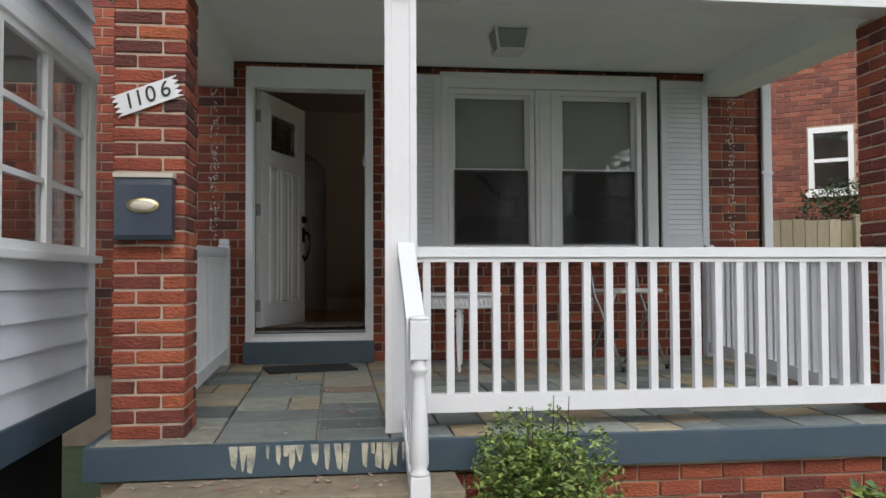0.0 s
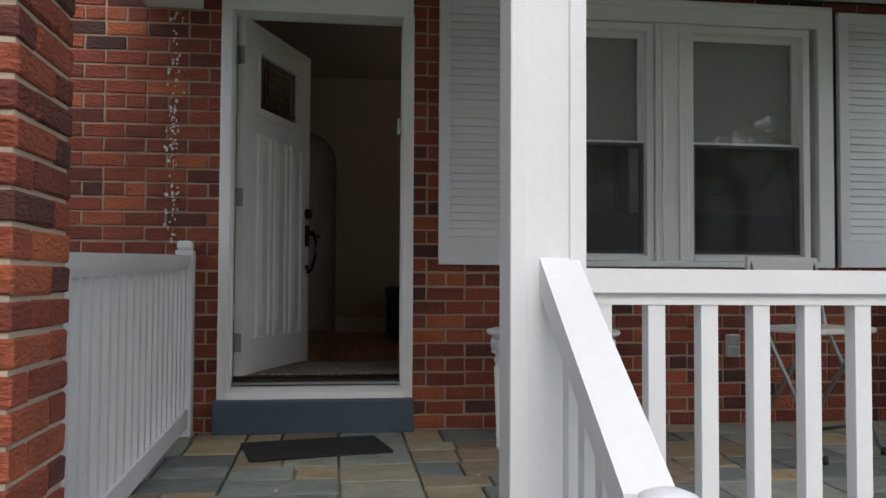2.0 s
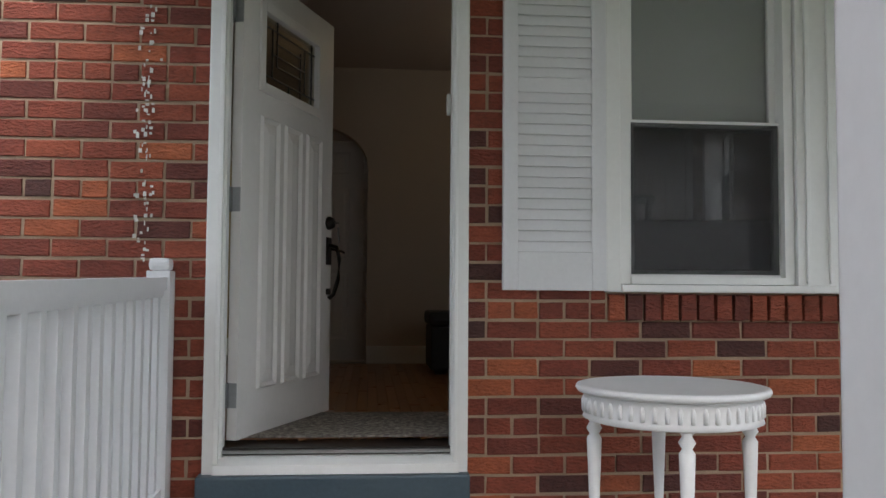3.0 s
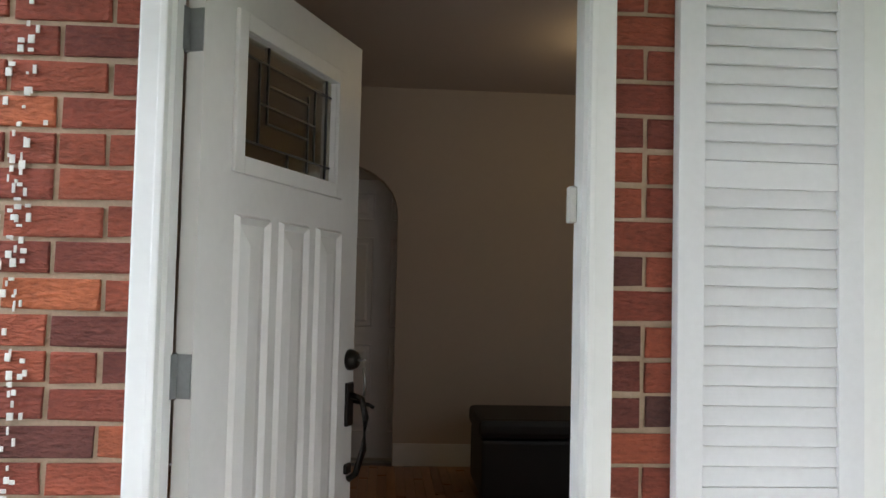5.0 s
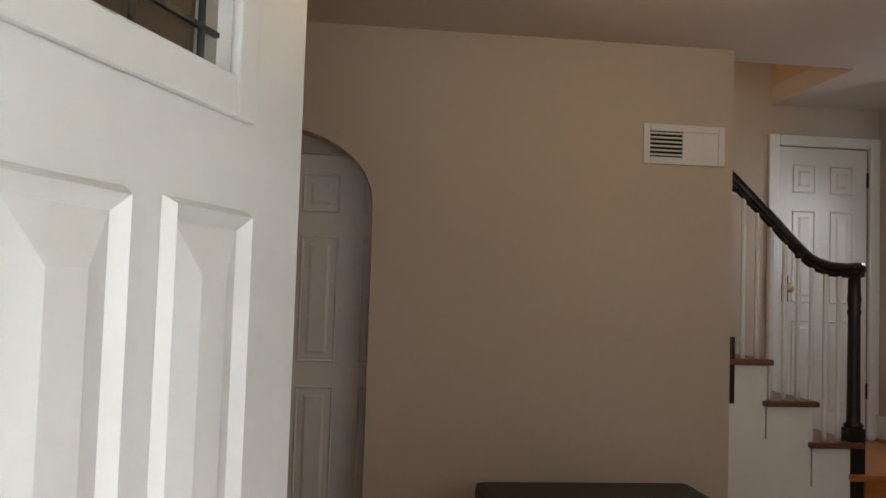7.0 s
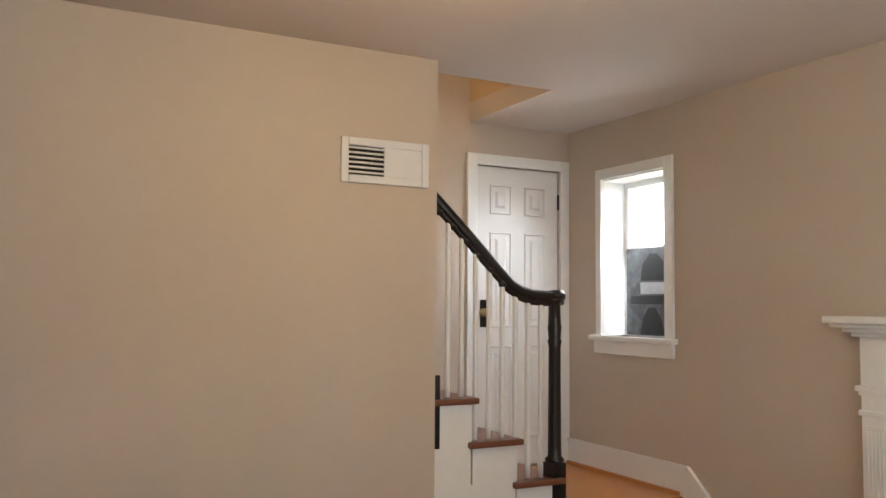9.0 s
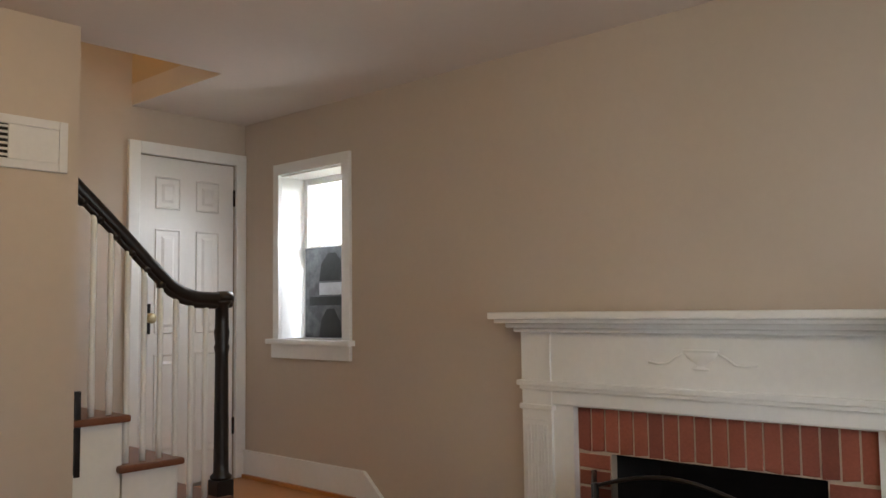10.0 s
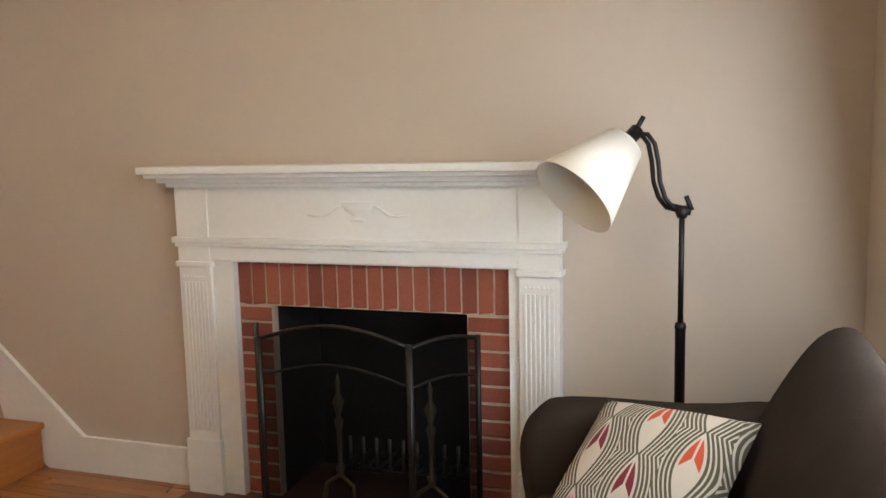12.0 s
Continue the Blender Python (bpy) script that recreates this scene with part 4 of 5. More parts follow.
def panel_door(name, m, w, h, material, label, cols=2, knob=None, hinge=None):
    """A six-panel door leaf, its face at -y, its lower left at the origin."""
    d = thing(name, m.translation, label, "door")

    def dp(nm, bm_, ma, lab="", on=None):
        bmesh.ops.transform(bm_, matrix=m, verts=bm_.verts)
        return part(nm, bm_, ma, on or d, lab)

    leaf_ = dp("leaf", boxes((0, 0, 0, w, 0.04, h), bev=0.002), material)
    sx = w * 0.16
    pw = (w - 3 * sx) / 2
    for c in range(2):
        x0 = sx + c * (pw + sx)
        for a, b in ((0.09, 0.4), (0.46, 0.78), (0.84, 0.94)):
            bm_ = bmesh.new()
            o = [(x0, a * h), (x0 + pw, a * h), (x0 + pw, b * h), (x0, b * h)]

            def inset(k, y):
                return [bm_.verts.new((px + (k if px < x0 + pw / 2 else -k), y, pz_ + (k if pz_ < (a + b) / 2 * h else -k))) for px, pz_ in o]

            ls = [inset(0, -0.001), inset(0.006, -0.007), inset(0.014, 0.0 - 0.0015), inset(0.04, -0.002), inset(0.055, -0.009)]
            for p, q in zip(ls, ls[1:]):
                for j in range(4):
                    bm_.faces.new((p[j], p[(j + 1) % 4], q[(j + 1) % 4], q[j]))
            bm_.faces.new(ls[-1])
            dp("raised_panel", bm_, material, "", leaf_)
    if knob:
        dp("knob", lathe([(0.028, 0), (0.028, 0.006), (0.012, 0.012), (0.012, 0.035), (0.028, 0.045), (0.03, 0.06), (0.018, 0.07), (0, 0.071)], 20, (knob[0], 0, knob[1]), (0, -1, 0)), BRASS, "aged brass knob")
        if hinge is not None:
            dp("escutcheon", boxes((knob[0] - 0.022, -0.004, knob[1] - 0.09, knob[0] + 0.022, 0, knob[1] + 0.08), bev=0.003), BRONZE)
    if hinge is not None:
        for z in hinge:
            dp("hinge", boxes((w - 0.004, -0.012, z - 0.05, w + 0.016, 0.002, z + 0.05), bev=0.003), BRONZE, "dark hinge")
    return d


panel_door("hall_door", Matrix.Translation((-0.315, 4.03, FZ + 0.01)) @ Matrix.Rotation(radians(-3), 4, "Z"), 0.72, 1.96, DOORW, "white six-panel door standing open behind the arch", knob=(0.05, 0.9))
panel_door("closet_door", Matrix.Translation((2.775, 4.9, 0.71)), 0.615, 1.865, DOORW, "white six-panel closet door, closed, on the landing", knob=(0.055, 0.95), hinge=(0.3, 1.67))
ctrim = struct("trim_closet", boxes((2.7, 4.868, 0.7, 2.77, 4.9, 2.648), (3.395, 4.868, 0.7, XW - 0.001, 4.9, 2.648), (2.77, 4.868, 2.58, 3.395, 4.9, 2.648), bev=0.006), TRIM, "white painted casing of the closet door", "trim")

struct("floor_hall", boxes((-1.19, 3.96, FZ - 0.014, 0.6, 7.55, FZ)), mat("grey_floor_tile", (0.42, 0.4, 0.37), 0.5, 0.08, 4, 60, 0.1), "pale grey tiled floor of the back room", "floor")
struct("hall_baseboard", boxes((-1.17, 7.53, FZ, 0.6, 7.55, FZ + 0.16), (-1.19, 4.0, FZ, -1.17, 7.55, FZ + 0.16), bev=0.006), TRIM, "cream baseboard in the back room", "baseboard")
hw = thing("hall_window_frame", (-0.49, 7.53, 1.07), "cream painted window casing in the back room", "window")
part("casing", boxes((-0.91, 7.5, 1.1, -0.82, 7.55, 2.44), (-0.16, 7.5, 1.1, -0.07, 7.55, 2.44), (-0.82, 7.5, 2.35, -0.16, 7.55, 2.44), bev=0.005), TRIM, hw)
part("sill", boxes((-0.96, 7.45, 1.05, -0.02, 7.55, 1.1), bev=0.006), TRIM, hw)
part("meeting_rail", boxes((-0.82, 7.52, 1.72, -0.16, 7.55, 1.77), bev=0.004), TRIM, hw)
part("blind", boxes((-0.82, 7.525, 1.78, -0.16, 7.535, 2.35)), PEACH, hw, "raised tan woven blind")
# opaque pale sheet: the pane's daylight is put into its colour
part("pane", boxes((-0.82, 7.54, 1.1, -0.16, 7.545, 1.72)), LINEN, hw, "lower pane, daylight painted as pale colour")
dc = thing("dining_chair", (-0.36, 5.6, FZ), "black metal chair with splayed legs in the back room", "chair")
for y in (5.42, 5.78):
    part("rear_leg", tube([(-0.56, y, FZ), (-0.5, y, 0.74), (-0.53, y, 1.02), (-0.56, y, 1.25)], 0.014, 8), IRON, dc)
    part("front_leg", tube([(-0.06, y, FZ), (-0.12, y, 0.73)], 0.013, 8), IRON, dc)
part("seat", boxes((-0.52, 5.38, 0.73, -0.08, 5.82, 0.765), bev=0.015), IRON, dc)
part("backrest", boxes((-0.575, 5.4, 0.98, -0.545, 5.8, 1.27), bev=0.012), IRON, dc)
part("stretcher", tube([(-0.53, 5.42, 0.5), (-0.53, 5.78, 0.5)], 0.009, 6), IRON, dc)

# ottoman
ot = thing("ottoman", (1.1, 3.3, FZ), "black leather storage ottoman against the wall", "ottoman")
part("body", boxes((0.63, 2.82, FZ + 0.03, 1.56, 3.42, 0.64), bev=0.02), OTTO, ot)
part("lid", boxes((0.615, 2.805, 0.645, 1.575, 3.435, 0.755), bev=0.035), OTTO, ot)
for x in (0.69, 1.5):
    for y in (2.88, 3.36):
        part("foot", boxes((x - 0.025, y - 0.025, FZ - 0.004, x + 0.025, y + 0.025, FZ + 0.035)), DARKWOOD, ot)

rg = thing("entry_rug", (0.05, 0.5, FZ), "grey patterned woven rug inside the door", "rug")
bm = boxes((-0.36, 0.165, FZ - 0.002, 0.56, 0.85, FZ + 0.008), bev=0.003)
part("rug", bm, RUG, rg)

# ceiling lamp
LAMP = (1.37, 2.45, 0)
cl = thing("ceiling_lamp", (1.37, 2.45, CZ), "lit amber glass bowl ceiling lamp with bronze finial", "ceiling light")
part("bowl", lathe([(0.0, 2.722), (0.06, 2.727), (0.12, 2.745), (0.165, 2.782), (0.185, 2.815)], 32, LAMP), BOWL, cl, "glowing amber glass bowl")
part("rim", lathe([(0.186, 2.809), (0.19, 2.818), (0.175, 2.826), (0.07, 2.832), (0.07, CZ)], 32, LAMP), BRONZE, cl)
part("finial", lathe([(0.0, 2.69), (0.012, 2.698), (0.02, 2.71), (0.034, 2.722), (0.03, 2.73)], 16, LAMP), BRONZE, cl)

# ---- stairs ----
st = struct("staircase", boxes((2.63, 3.87, FZ, XW - 0.018, 4.87, 0.665), (1.96, 3.885, FZ, 2.62, 4.86, 0.665)), TRIM, "staircase with oak treads and white risers", "stairs")
part("landing_board", boxes((2.62, 3.83, 0.668, XW - 0.018, 4.87, 0.7), bev=0.008), OAK, st, "honey oak landing")
part("shoe_moulding", merge(prism([(4.86, 0.7), (4.86, 0.72), (3.86, 0.72), (3.86, 0.7)], "x", XW - 0.034, XW - 0.016)), OAK, st)
part("step_board", boxes((2.68, 3.56, 0.475, XW - 0.018, 3.85, 0.505), bev=0.008), OAK, st, "honey oak step")
part("riser", boxes((2.7, 3.585, FZ, XW - 0.018, 3.6, 0.474)), OAK, st)
part("riser", boxes((2.7, 3.848, 0.505, XW - 0.018, 3.868, 0.668)), OAK, st)
for k in range(5):
    x1, z = 2.672 - k * 0.247, 0.862 + k * 0.206
    if x1 - 0.3 > 1.1:
        part("tread", boxes((x1 - 0.275, 3.835, z - 0.03, x1 + 0.02, 4.87, z), bev=0.01), TREADW, st, "brown stained oak tread")
        part("riser", boxes((x1 - 0.012, 3.872, z - 0.208, x1 - 0.002, 4.87, z - 0.03)), TRIM, st)
        part("stringer", boxes((x1 - 0.25, 3.866, FZ, x1 - 0.012, 3.884, z - 0.03)), TRIM, st)
part("apron_panel", prism([(1.952, FZ), (2.66, FZ), (2.66, 0.5), (2.42, 0.63), (1.952, 1.075)], "y", 3.852, 3.866), TRIM, st)

br = thing("stair_balustrade", (2.66, 3.9, 0.7), "ebony handrail with white spindles and dark newel", "balustrade")
NXI, NYI = 2.668, 3.905
part("newel", merge(boxes((NXI - 0.042, NYI - 0.042, FZ + 0.2, NXI + 0.042, NYI + 0.042, 0.93), bev=0.006),
                    lathe([(0.045, 0.93), (0.05, 0.945), (0.035, 0.96), (0.034, 1.0), (0.03, 1.5), (0.036, 1.53), (0.03, 1.545), (0.036, 1.6), (0.032, 1.615), (0.03, 1.72), (0.042, 1.73), (0.045, 1.745)], 20, (NXI, NYI, 0))), DARKWOOD, br)
hp = [(2.715, 1.757), (2.62, 1.752), (2.53, 1.757), (2.46, 1.777), (2.40, 1.812), (2.30, 1.905), (2.169, 2.033), (1.997, 2.195), (1.6, 2.555)]
part("handrail", merge(tube([(x, NYI, z) for x, z in hp], 0.03, 10), tube([(x, NYI, z - 0.03) for x, z in hp], 0.018, 8)), DARKWOOD, br)
for k in range(6):
    part("rail_scallop", lathe([(0.0, -0.02), (0.022, -0.012), (0.024, 0.012), (0.0, 0.02)], 10, (2.36 - k * 0.07, NYI, 1.815 + k * 0.067), (1, 0, 0)), DARKWOOD, br)
part("rail_end", lathe([(0.0, -0.03), (0.045, -0.02), (0.048, 0.0), (0.03, 0.02), (0, 0.022)], 18, (NXI + 0.01, NYI, 1.765)), DARKWOOD, br)
part("wall_bracket", boxes((1.968, NYI - 0.06, 1.05, 1.992, NYI - 0.03, 1.385), bev=0.004), DARKWOOD, br)


def rail_z(x):
    for (xa, za), (xb, zb) in zip(hp, hp[1:]):
        if xb <= x <= xa:
            return za + (zb - za) * (x - xa) / (xb - xa)
    return 1.757


for k in range(8):
    x = 2.583 - k * 0.0749
    base = 0.862 + max(0, math.ceil((2.42 - x) / 0.247)) * 0.206
    part("spindle", lathe([(0.013, base - 0.002), (0.014, base + 0.1), (0.0115, base + 0.3), (0.013, rail_z(x) - 0.06), (0.012, rail_z(x) - 0.02)], 10, (x, NYI, 0)), TRIM, br)

# ---- side window ----
sw = tagged(thing("window_3", (3.6, 4.25, 1.53), "small white window in a deep reveal", "window"), kind="structure")
part("casing", boxes((XW - 0.02, 3.9, 1.53, XW, 3.965, 2.55), (XW - 0.02, 4.522, 1.53, XW, 4.575, 2.55), (XW - 0.02, 3.965, 2.485, XW, 4.525, 2.55), bev=0.004), TRIM, sw)
part("window_sill", boxes((XW - 0.05, 3.88, 1.5, XW + 0.15, 4.61, 1.53), (XW - 0.022, 3.9, 1.42, XW, 4.59, 1.5), bev=0.005), TRIM, sw)
part("reveal", boxes((XW + 0.001, 3.955, 1.52, XW + 0.3, 3.968, 2.5), (XW + 0.001, 4.522, 1.52, XW + 0.3, 4.535, 2.5), (XW + 0.001, 3.968, 2.477, XW + 0.3, 4.522, 2.49), (XW + 0.15, 3.968, 1.522, XW + 0.3, 4.522, 1.532)), TRIM, sw)
part("window_frame", boxes((XW + 0.17, 3.968, 1.532, XW + 0.21, 4.0, 2.477), (XW + 0.17, 4.49, 1.532, XW + 0.21, 4.522, 2.477), (XW + 0.17, 4.0, 2.44, XW + 0.21, 4.49, 2.477), (XW + 0.17, 4.0, 1.532, XW + 0.21, 4.49, 1.57), (XW + 0.16, 4.0, 2.03, XW + 0.2, 4.49, 2.07), bev=0.003), TRIM, sw)
p_ = part("pane", boxes((XW + 0.188, 4.0, 1.56, XW + 0.192, 4.49, 2.45)), GLASS, sw)
p_.visible_shadow = False
# added board: abstract shapes stand in for what the lower pane shows
pb = thing("pane_view_board", (XW + 0.14, 4.3, 1.533), "dark grey board standing in for the view in the lower pane", "picture")
GREY1 = mat("view_dark", (0.075, 0.08, 0.09), 0.5, 0.35, 18, 90, 0.1, col2=(0.16, 0.17, 0.18))
GREY2 = mat("view_black", (0.025, 0.027, 0.03), 0.5, 0.3, 18, 90, 0.1)
GREY3 = mat("view_pale", (0.5, 0.52, 0.55), 0.5, 0.15, 18, 90, 0.1)
bx = XW + 0.13
part("board", boxes((bx, 4.0, 1.535, bx + 0.012, 4.46, 2.055)), GREY1, pb)
part("pale_band", boxes((bx - 0.002, 4.09, 1.78, bx, 4.33, 1.85)), GREY3, pb)
part("dark_arch", prism([(4.1, 1.86), (4.33, 1.86), (4.31, 1.96), (4.25, 2.02), (4.19, 2.02), (4.12, 1.96)], "x", bx - 0.002, bx), GREY2, pb)
part("dark_shape", prism([(4.13, 1.54), (4.33, 1.54), (4.31, 1.64), (4.26, 1.7), (4.2, 1.7), (4.15, 1.63)], "x", bx - 0.002, bx), GREY2, pb)
part("dark_band", boxes((bx - 0.001, 4.04, 1.72, bx, 4.42, 1.77)), GREY2, pb)

# ---- fireplace ----
fp = thing("fireplace_mantel", (XW, 1.9, FZ), "white painted wooden fireplace mantel with fluted pilasters", "fireplace")
Y0, Y1 = 1.145, 2.735
part("frieze", boxes((XW - 0.06, Y0 + 0.02, 1.29, XW, Y1 - 0.02, 1.61), bev=0.003), TRIM, fp)
part("shelf", boxes((XW - 0.175, Y0 - 0.1, 1.645, XW, Y1 + 0.1, 1.675), bev=0.006), TRIM, fp)
part("shelf_moulding", merge(boxes((XW - 0.155, Y0 - 0.08, 1.628, XW, Y1 + 0.08, 1.645), (XW - 0.12, Y0 - 0.045, 1.608, XW, Y1 + 0.045, 1.628), (XW - 0.095, Y0 - 0.02, 1.59, XW, Y1 + 0.02, 1.608), bev=0.005)), TRIM, fp)
part("band", merge(boxes((XW - 0.08, Y0 - 0.02, 1.362, XW, Y1 + 0.02, 1.385), (XW - 0.072, Y0 - 0.01, 1.345, XW, Y1 + 0.01, 1.362), bev=0.004)), TRIM, fp)
part("lintel", boxes((XW - 0.05, 1.335, 1.285, XW, 2.488, 1.345)), TRIM, fp)
for a, b, inn in ((Y0, Y0 + 0.15, 1.335), (Y1 - 0.15, Y1, 2.488)):
    part("pilaster", boxes((XW - 0.065, a, FZ + 0.2, XW, b, 1.345), bev=0.003), TRIM, fp)
    part("plinth", boxes((XW - 0.078, a - 0.008, FZ, XW, b + 0.008, FZ + 0.24), bev=0.005), TRIM, fp)
    part("capital", boxes((XW - 0.075, a - 0.01, 1.262, XW, b + 0.01, 1.285), bev=0.005), TRIM, fp)
    part("upper_block", boxes((XW - 0.068, a, 1.385, XW, b, 1.592), bev=0.003), TRIM, fp)
    lo, hi = (b, inn) if inn > b else (inn, a)
    part("inner_jamb", boxes((XW - 0.048, lo, FZ, XW, hi, 1.29)), TRIM, fp)
    for k in range(7):
        y = a + 0.024 + k * 0.017
        part("flute", boxes((XW - 0.07, y - 0.005, FZ + 0.28, XW - 0.064, y + 0.005, 1.2), bev=0.002), TRIM, fp)
        part("bead", lathe([(0.0, -0.006), (0.005, 0), (0, 0.006)], 8, (XW - 0.068, y, 1.222)), TRIM, fp)
urn = merge(lathe([(0.03, 0), (0.034, 0.006), (0.012, 0.012), (0.014, 0.02), (0.05, 0.04), (0.066, 0.062), (0.058, 0.066), (0.07, 0.07), (0.07, 0.076)], 20, (0, 0, 0)))
bmesh.ops.transform(urn, matrix=Matrix.Translation((XW - 0.06, 1.92, 1.455)) @ Matrix.Diagonal((0.18, 1, 1, 1)), verts=urn.verts)
part("urn_relief", urn, TRIM, fp)
for s in (-1, 1):
    part("swag_relief", tube([(XW - 0.061, 1.92 + s * 0.07, 1.515), (XW - 0.061, 1.92 + s * 0.1, 1.5), (XW - 0.061, 1.92 + s * 0.13, 1.478), (XW - 0.061, 1.92 + s * 0.17, 1.474), (XW - 0.061, 1.92 + s * 0.21, 1.48)], 0.005, 6), TRIM, fp)

fs = struct("fire_surround", boxes((XW - 0.012, 1.335, FZ, XW + 0.03, 1.507, 1.285), (XW - 0.012, 2.335, FZ, XW + 0.03, 2.488, 1.285), (XW - 0.012, 1.507, 1.103, XW + 0.03, 2.335, 1.285)), MORTAR_PALE, "red brick fireplace surround with pale joints", "fireplace")
struct("firebox", boxes((XW + 0.39, 1.4, FZ, XW + 0.44, 2.4, 1.3), (XW + 0.03, 1.4, FZ, XW + 0.39, 1.507, 1.3), (XW + 0.03, 2.335, FZ, XW + 0.39, 2.4, 1.3), (XW + 0.03, 1.507, 1.103, XW + 0.39, 2.335, 1.3)), SOOT_DARK, "sooty black firebox", "fireplace")
hearth = struct("hearth", boxes((2.9, 1.0, FZ - 0.012, XW + 0.38, 2.75, FZ + 0.006), bev=0.002), mat("hearth_tile", (0.14, 0.045, 0.03), 0.5, 0.2, 10, 80, 0.2), "dark red hearth slab", "hearth")
R90 = Matrix.Rotation(radians(-90), 4, "Z")
k = 0
for j in range(18):
    y = 1.335 + (j + 0.5) * (2.488 - 1.335) / 18
    place_block("brick", fs, Matrix.Translation((XW - 0.012, y, 1.194)) @ R90 @ Matrix.Diagonal((0.056, 0.01, 0.17, 1)), HEARTH, j)
for j in range(12):
    z = FZ + 0.01 + (j + 0.5) * (1.1 - FZ - 0.01) / 12
    for yc, w in ((1.421, 0.16), (2.411, 0.142)):
        place_block("brick", fs, Matrix.Translation((XW - 0.012, yc, z)) @ R90 @ Matrix.Diagonal((w, 0.01, 0.056, 1)), HEARTH, j)

# fire screen, andirons, grate
sc = thing("fire_screen", (3.2, 1.75, FZ), "black folding mesh fire screen with arched panels", "fire screen")


def screen_panel(a, b, h0, h1):
    """A mesh leaf between two floor points; h0 and h1 are the heights of its ends, arched between."""
    ax, ay, bx_, by = *a, *b
    n_ = 12

    def pt(s, z):
        return (ax + (bx_ - ax) * s, ay + (by - ay) * s, z)

    def top(s, d=0.0):
        return h0 + (h1 - h0) * s + (0.06 * math.sin(math.pi * s) if h0 == h1 else 0.02 * math.sin(math.pi * s)) - d

    bm_ = bmesh.new()
    lo = [bm_.verts.new(pt(i / n_, FZ + 0.03)) for i in range(n_ + 1)]
    hi = [bm_.verts.new(pt(i / n_, top(i / n_))) for i in range(n_ + 1)]
    for i in range(n_):
        bm_.faces.new((lo[i], lo[i + 1], hi[i + 1], hi[i]))
    part("mesh_panel", bm_, MESH, sc, "fine black wire mesh")
    fr = [tube([pt(i / n_, top(i / n_)) for i in range(n_ + 1)], 0.008, 6), tube([pt(i / n_, top(i / n_, 0.14)) for i in range(n_ + 1)], 0.005, 6),
          tube([pt(0, FZ), pt(0, top(0) + 0.01)], 0.011, 8), tube([pt(1, FZ), pt(1, top(1) + 0.01)], 0.011, 8), tube([pt(0, FZ + 0.03), pt(1, FZ + 0.03)], 0.007, 6)]
    part("frame", merge(*fr), IRON, sc)


screen_panel((3.1, 2.19), (3.1, 1.61), 1.055, 1.055)
screen_panel((3.1, 1.605), (3.36, 1.44), 1.05, 1.04)
screen_panel((3.36, 2.36), (3.105, 2.2), 1.04, 1.05)
for y in (2.08, 1.68):
    an = thing("andiron", (3.5, y, FZ), "brass andiron with a turned finial", "andiron", "andirons")
    part("shaft", lathe([(0.012, FZ + 0.1), (0.02, FZ + 0.14), (0.01, FZ + 0.16), (0.012, FZ + 0.3), (0.02, FZ + 0.34), (0.01, FZ + 0.36), (0.025, FZ + 0.42), (0.008, FZ + 0.46), (0.012, FZ + 0.5), (0.0, FZ + 0.54)], 14, (3.5, y, 0)), BRASS, an)
    part("foot", tube([(3.48, y - 0.07, FZ), (3.49, y - 0.06, FZ + 0.07), (3.5, y, FZ + 0.11), (3.49, y + 0.06, FZ + 0.07), (3.48, y + 0.07, FZ)], 0.01), BRASS, an)
    part("log_bar", tube([(3.5, y, FZ + 0.1), (3.75, y, FZ + 0.08)], 0.012), IRON, an)
gr = thing("fire_grate", (3.7, 1.85, FZ), "black iron fire grate basket", "grate")
for k in range(9):
    part("bar", tube([(3.6, 1.6 + k * 0.06, FZ + 0.24), (3.6, 1.6 + k * 0.06, FZ + 0.1), (3.8, 1.6 + k * 0.06, FZ + 0.1)], 0.008, 6), STEEL, gr)
part("rail", tube([(3.6, 1.58, FZ + 0.1), (3.6, 2.1, FZ + 0.1)], 0.012, 6), IRON, gr)
for y in (1.6, 2.08):
    part("leg", tube([(3.6, y, FZ), (3.6, y, FZ + 0.1)], 0.01, 6), IRON, gr)

# ---- floor lamp ----
LX, LY = 3.24, 0.725
fl = thing("floor_lamp", (LX, LY, FZ), "black swing-arm floor lamp with a white tilted shade", "floor lamp")
part("base", lathe([(0.13, FZ), (0.135, FZ + 0.012), (0.05, FZ + 0.03), (0.018, FZ + 0.05)], 28, (LX, LY, 0)), IRON, fl)
part("lower_pole", lathe([(0.017, FZ + 0.03), (0.017, 1.135), (0.02, 1.14), (0.016, 1.155)], 14, (LX, LY, 0)), IRON, fl)
part("upper_pole", tube([(LX, LY, 1.14), (LX, LY, 1.512)], 0.009), IRON, fl)
part("joint", merge(lathe([(0.015, -0.02), (0.022, 0), (0.015, 0.02)], 12, (LX, LY, 1.512)), tube([(LX, LY - 0.03, 1.517), (LX, LY - 0.012, 1.562)], 0.008), tube([(LX, LY + 0.05, 1.532), (LX, LY - 0.028, 1.512)], 0.013)), IRON, fl)
for o in (-0.011, 0.011):
    part("arm", tube([(LX + o, LY + 0.035 + o, 1.522), (LX + o, LY + 0.062 + o, 1.557), (LX + o, LY + 0.078 + o, 1.607), (LX + o, LY + 0.084 + o, 1.672), (LX + o, LY + 0.095 + o, 1.727), (LX + o, LY + 0.117 + o, 1.757), (LX + o, LY + 0.145, 1.762)], 0.0075), IRON, fl)
ax0 = Vector((LX, LY + 0.15, 1.759))
dirv = Vector((-0.4, 0.41, -0.47)).normalized()
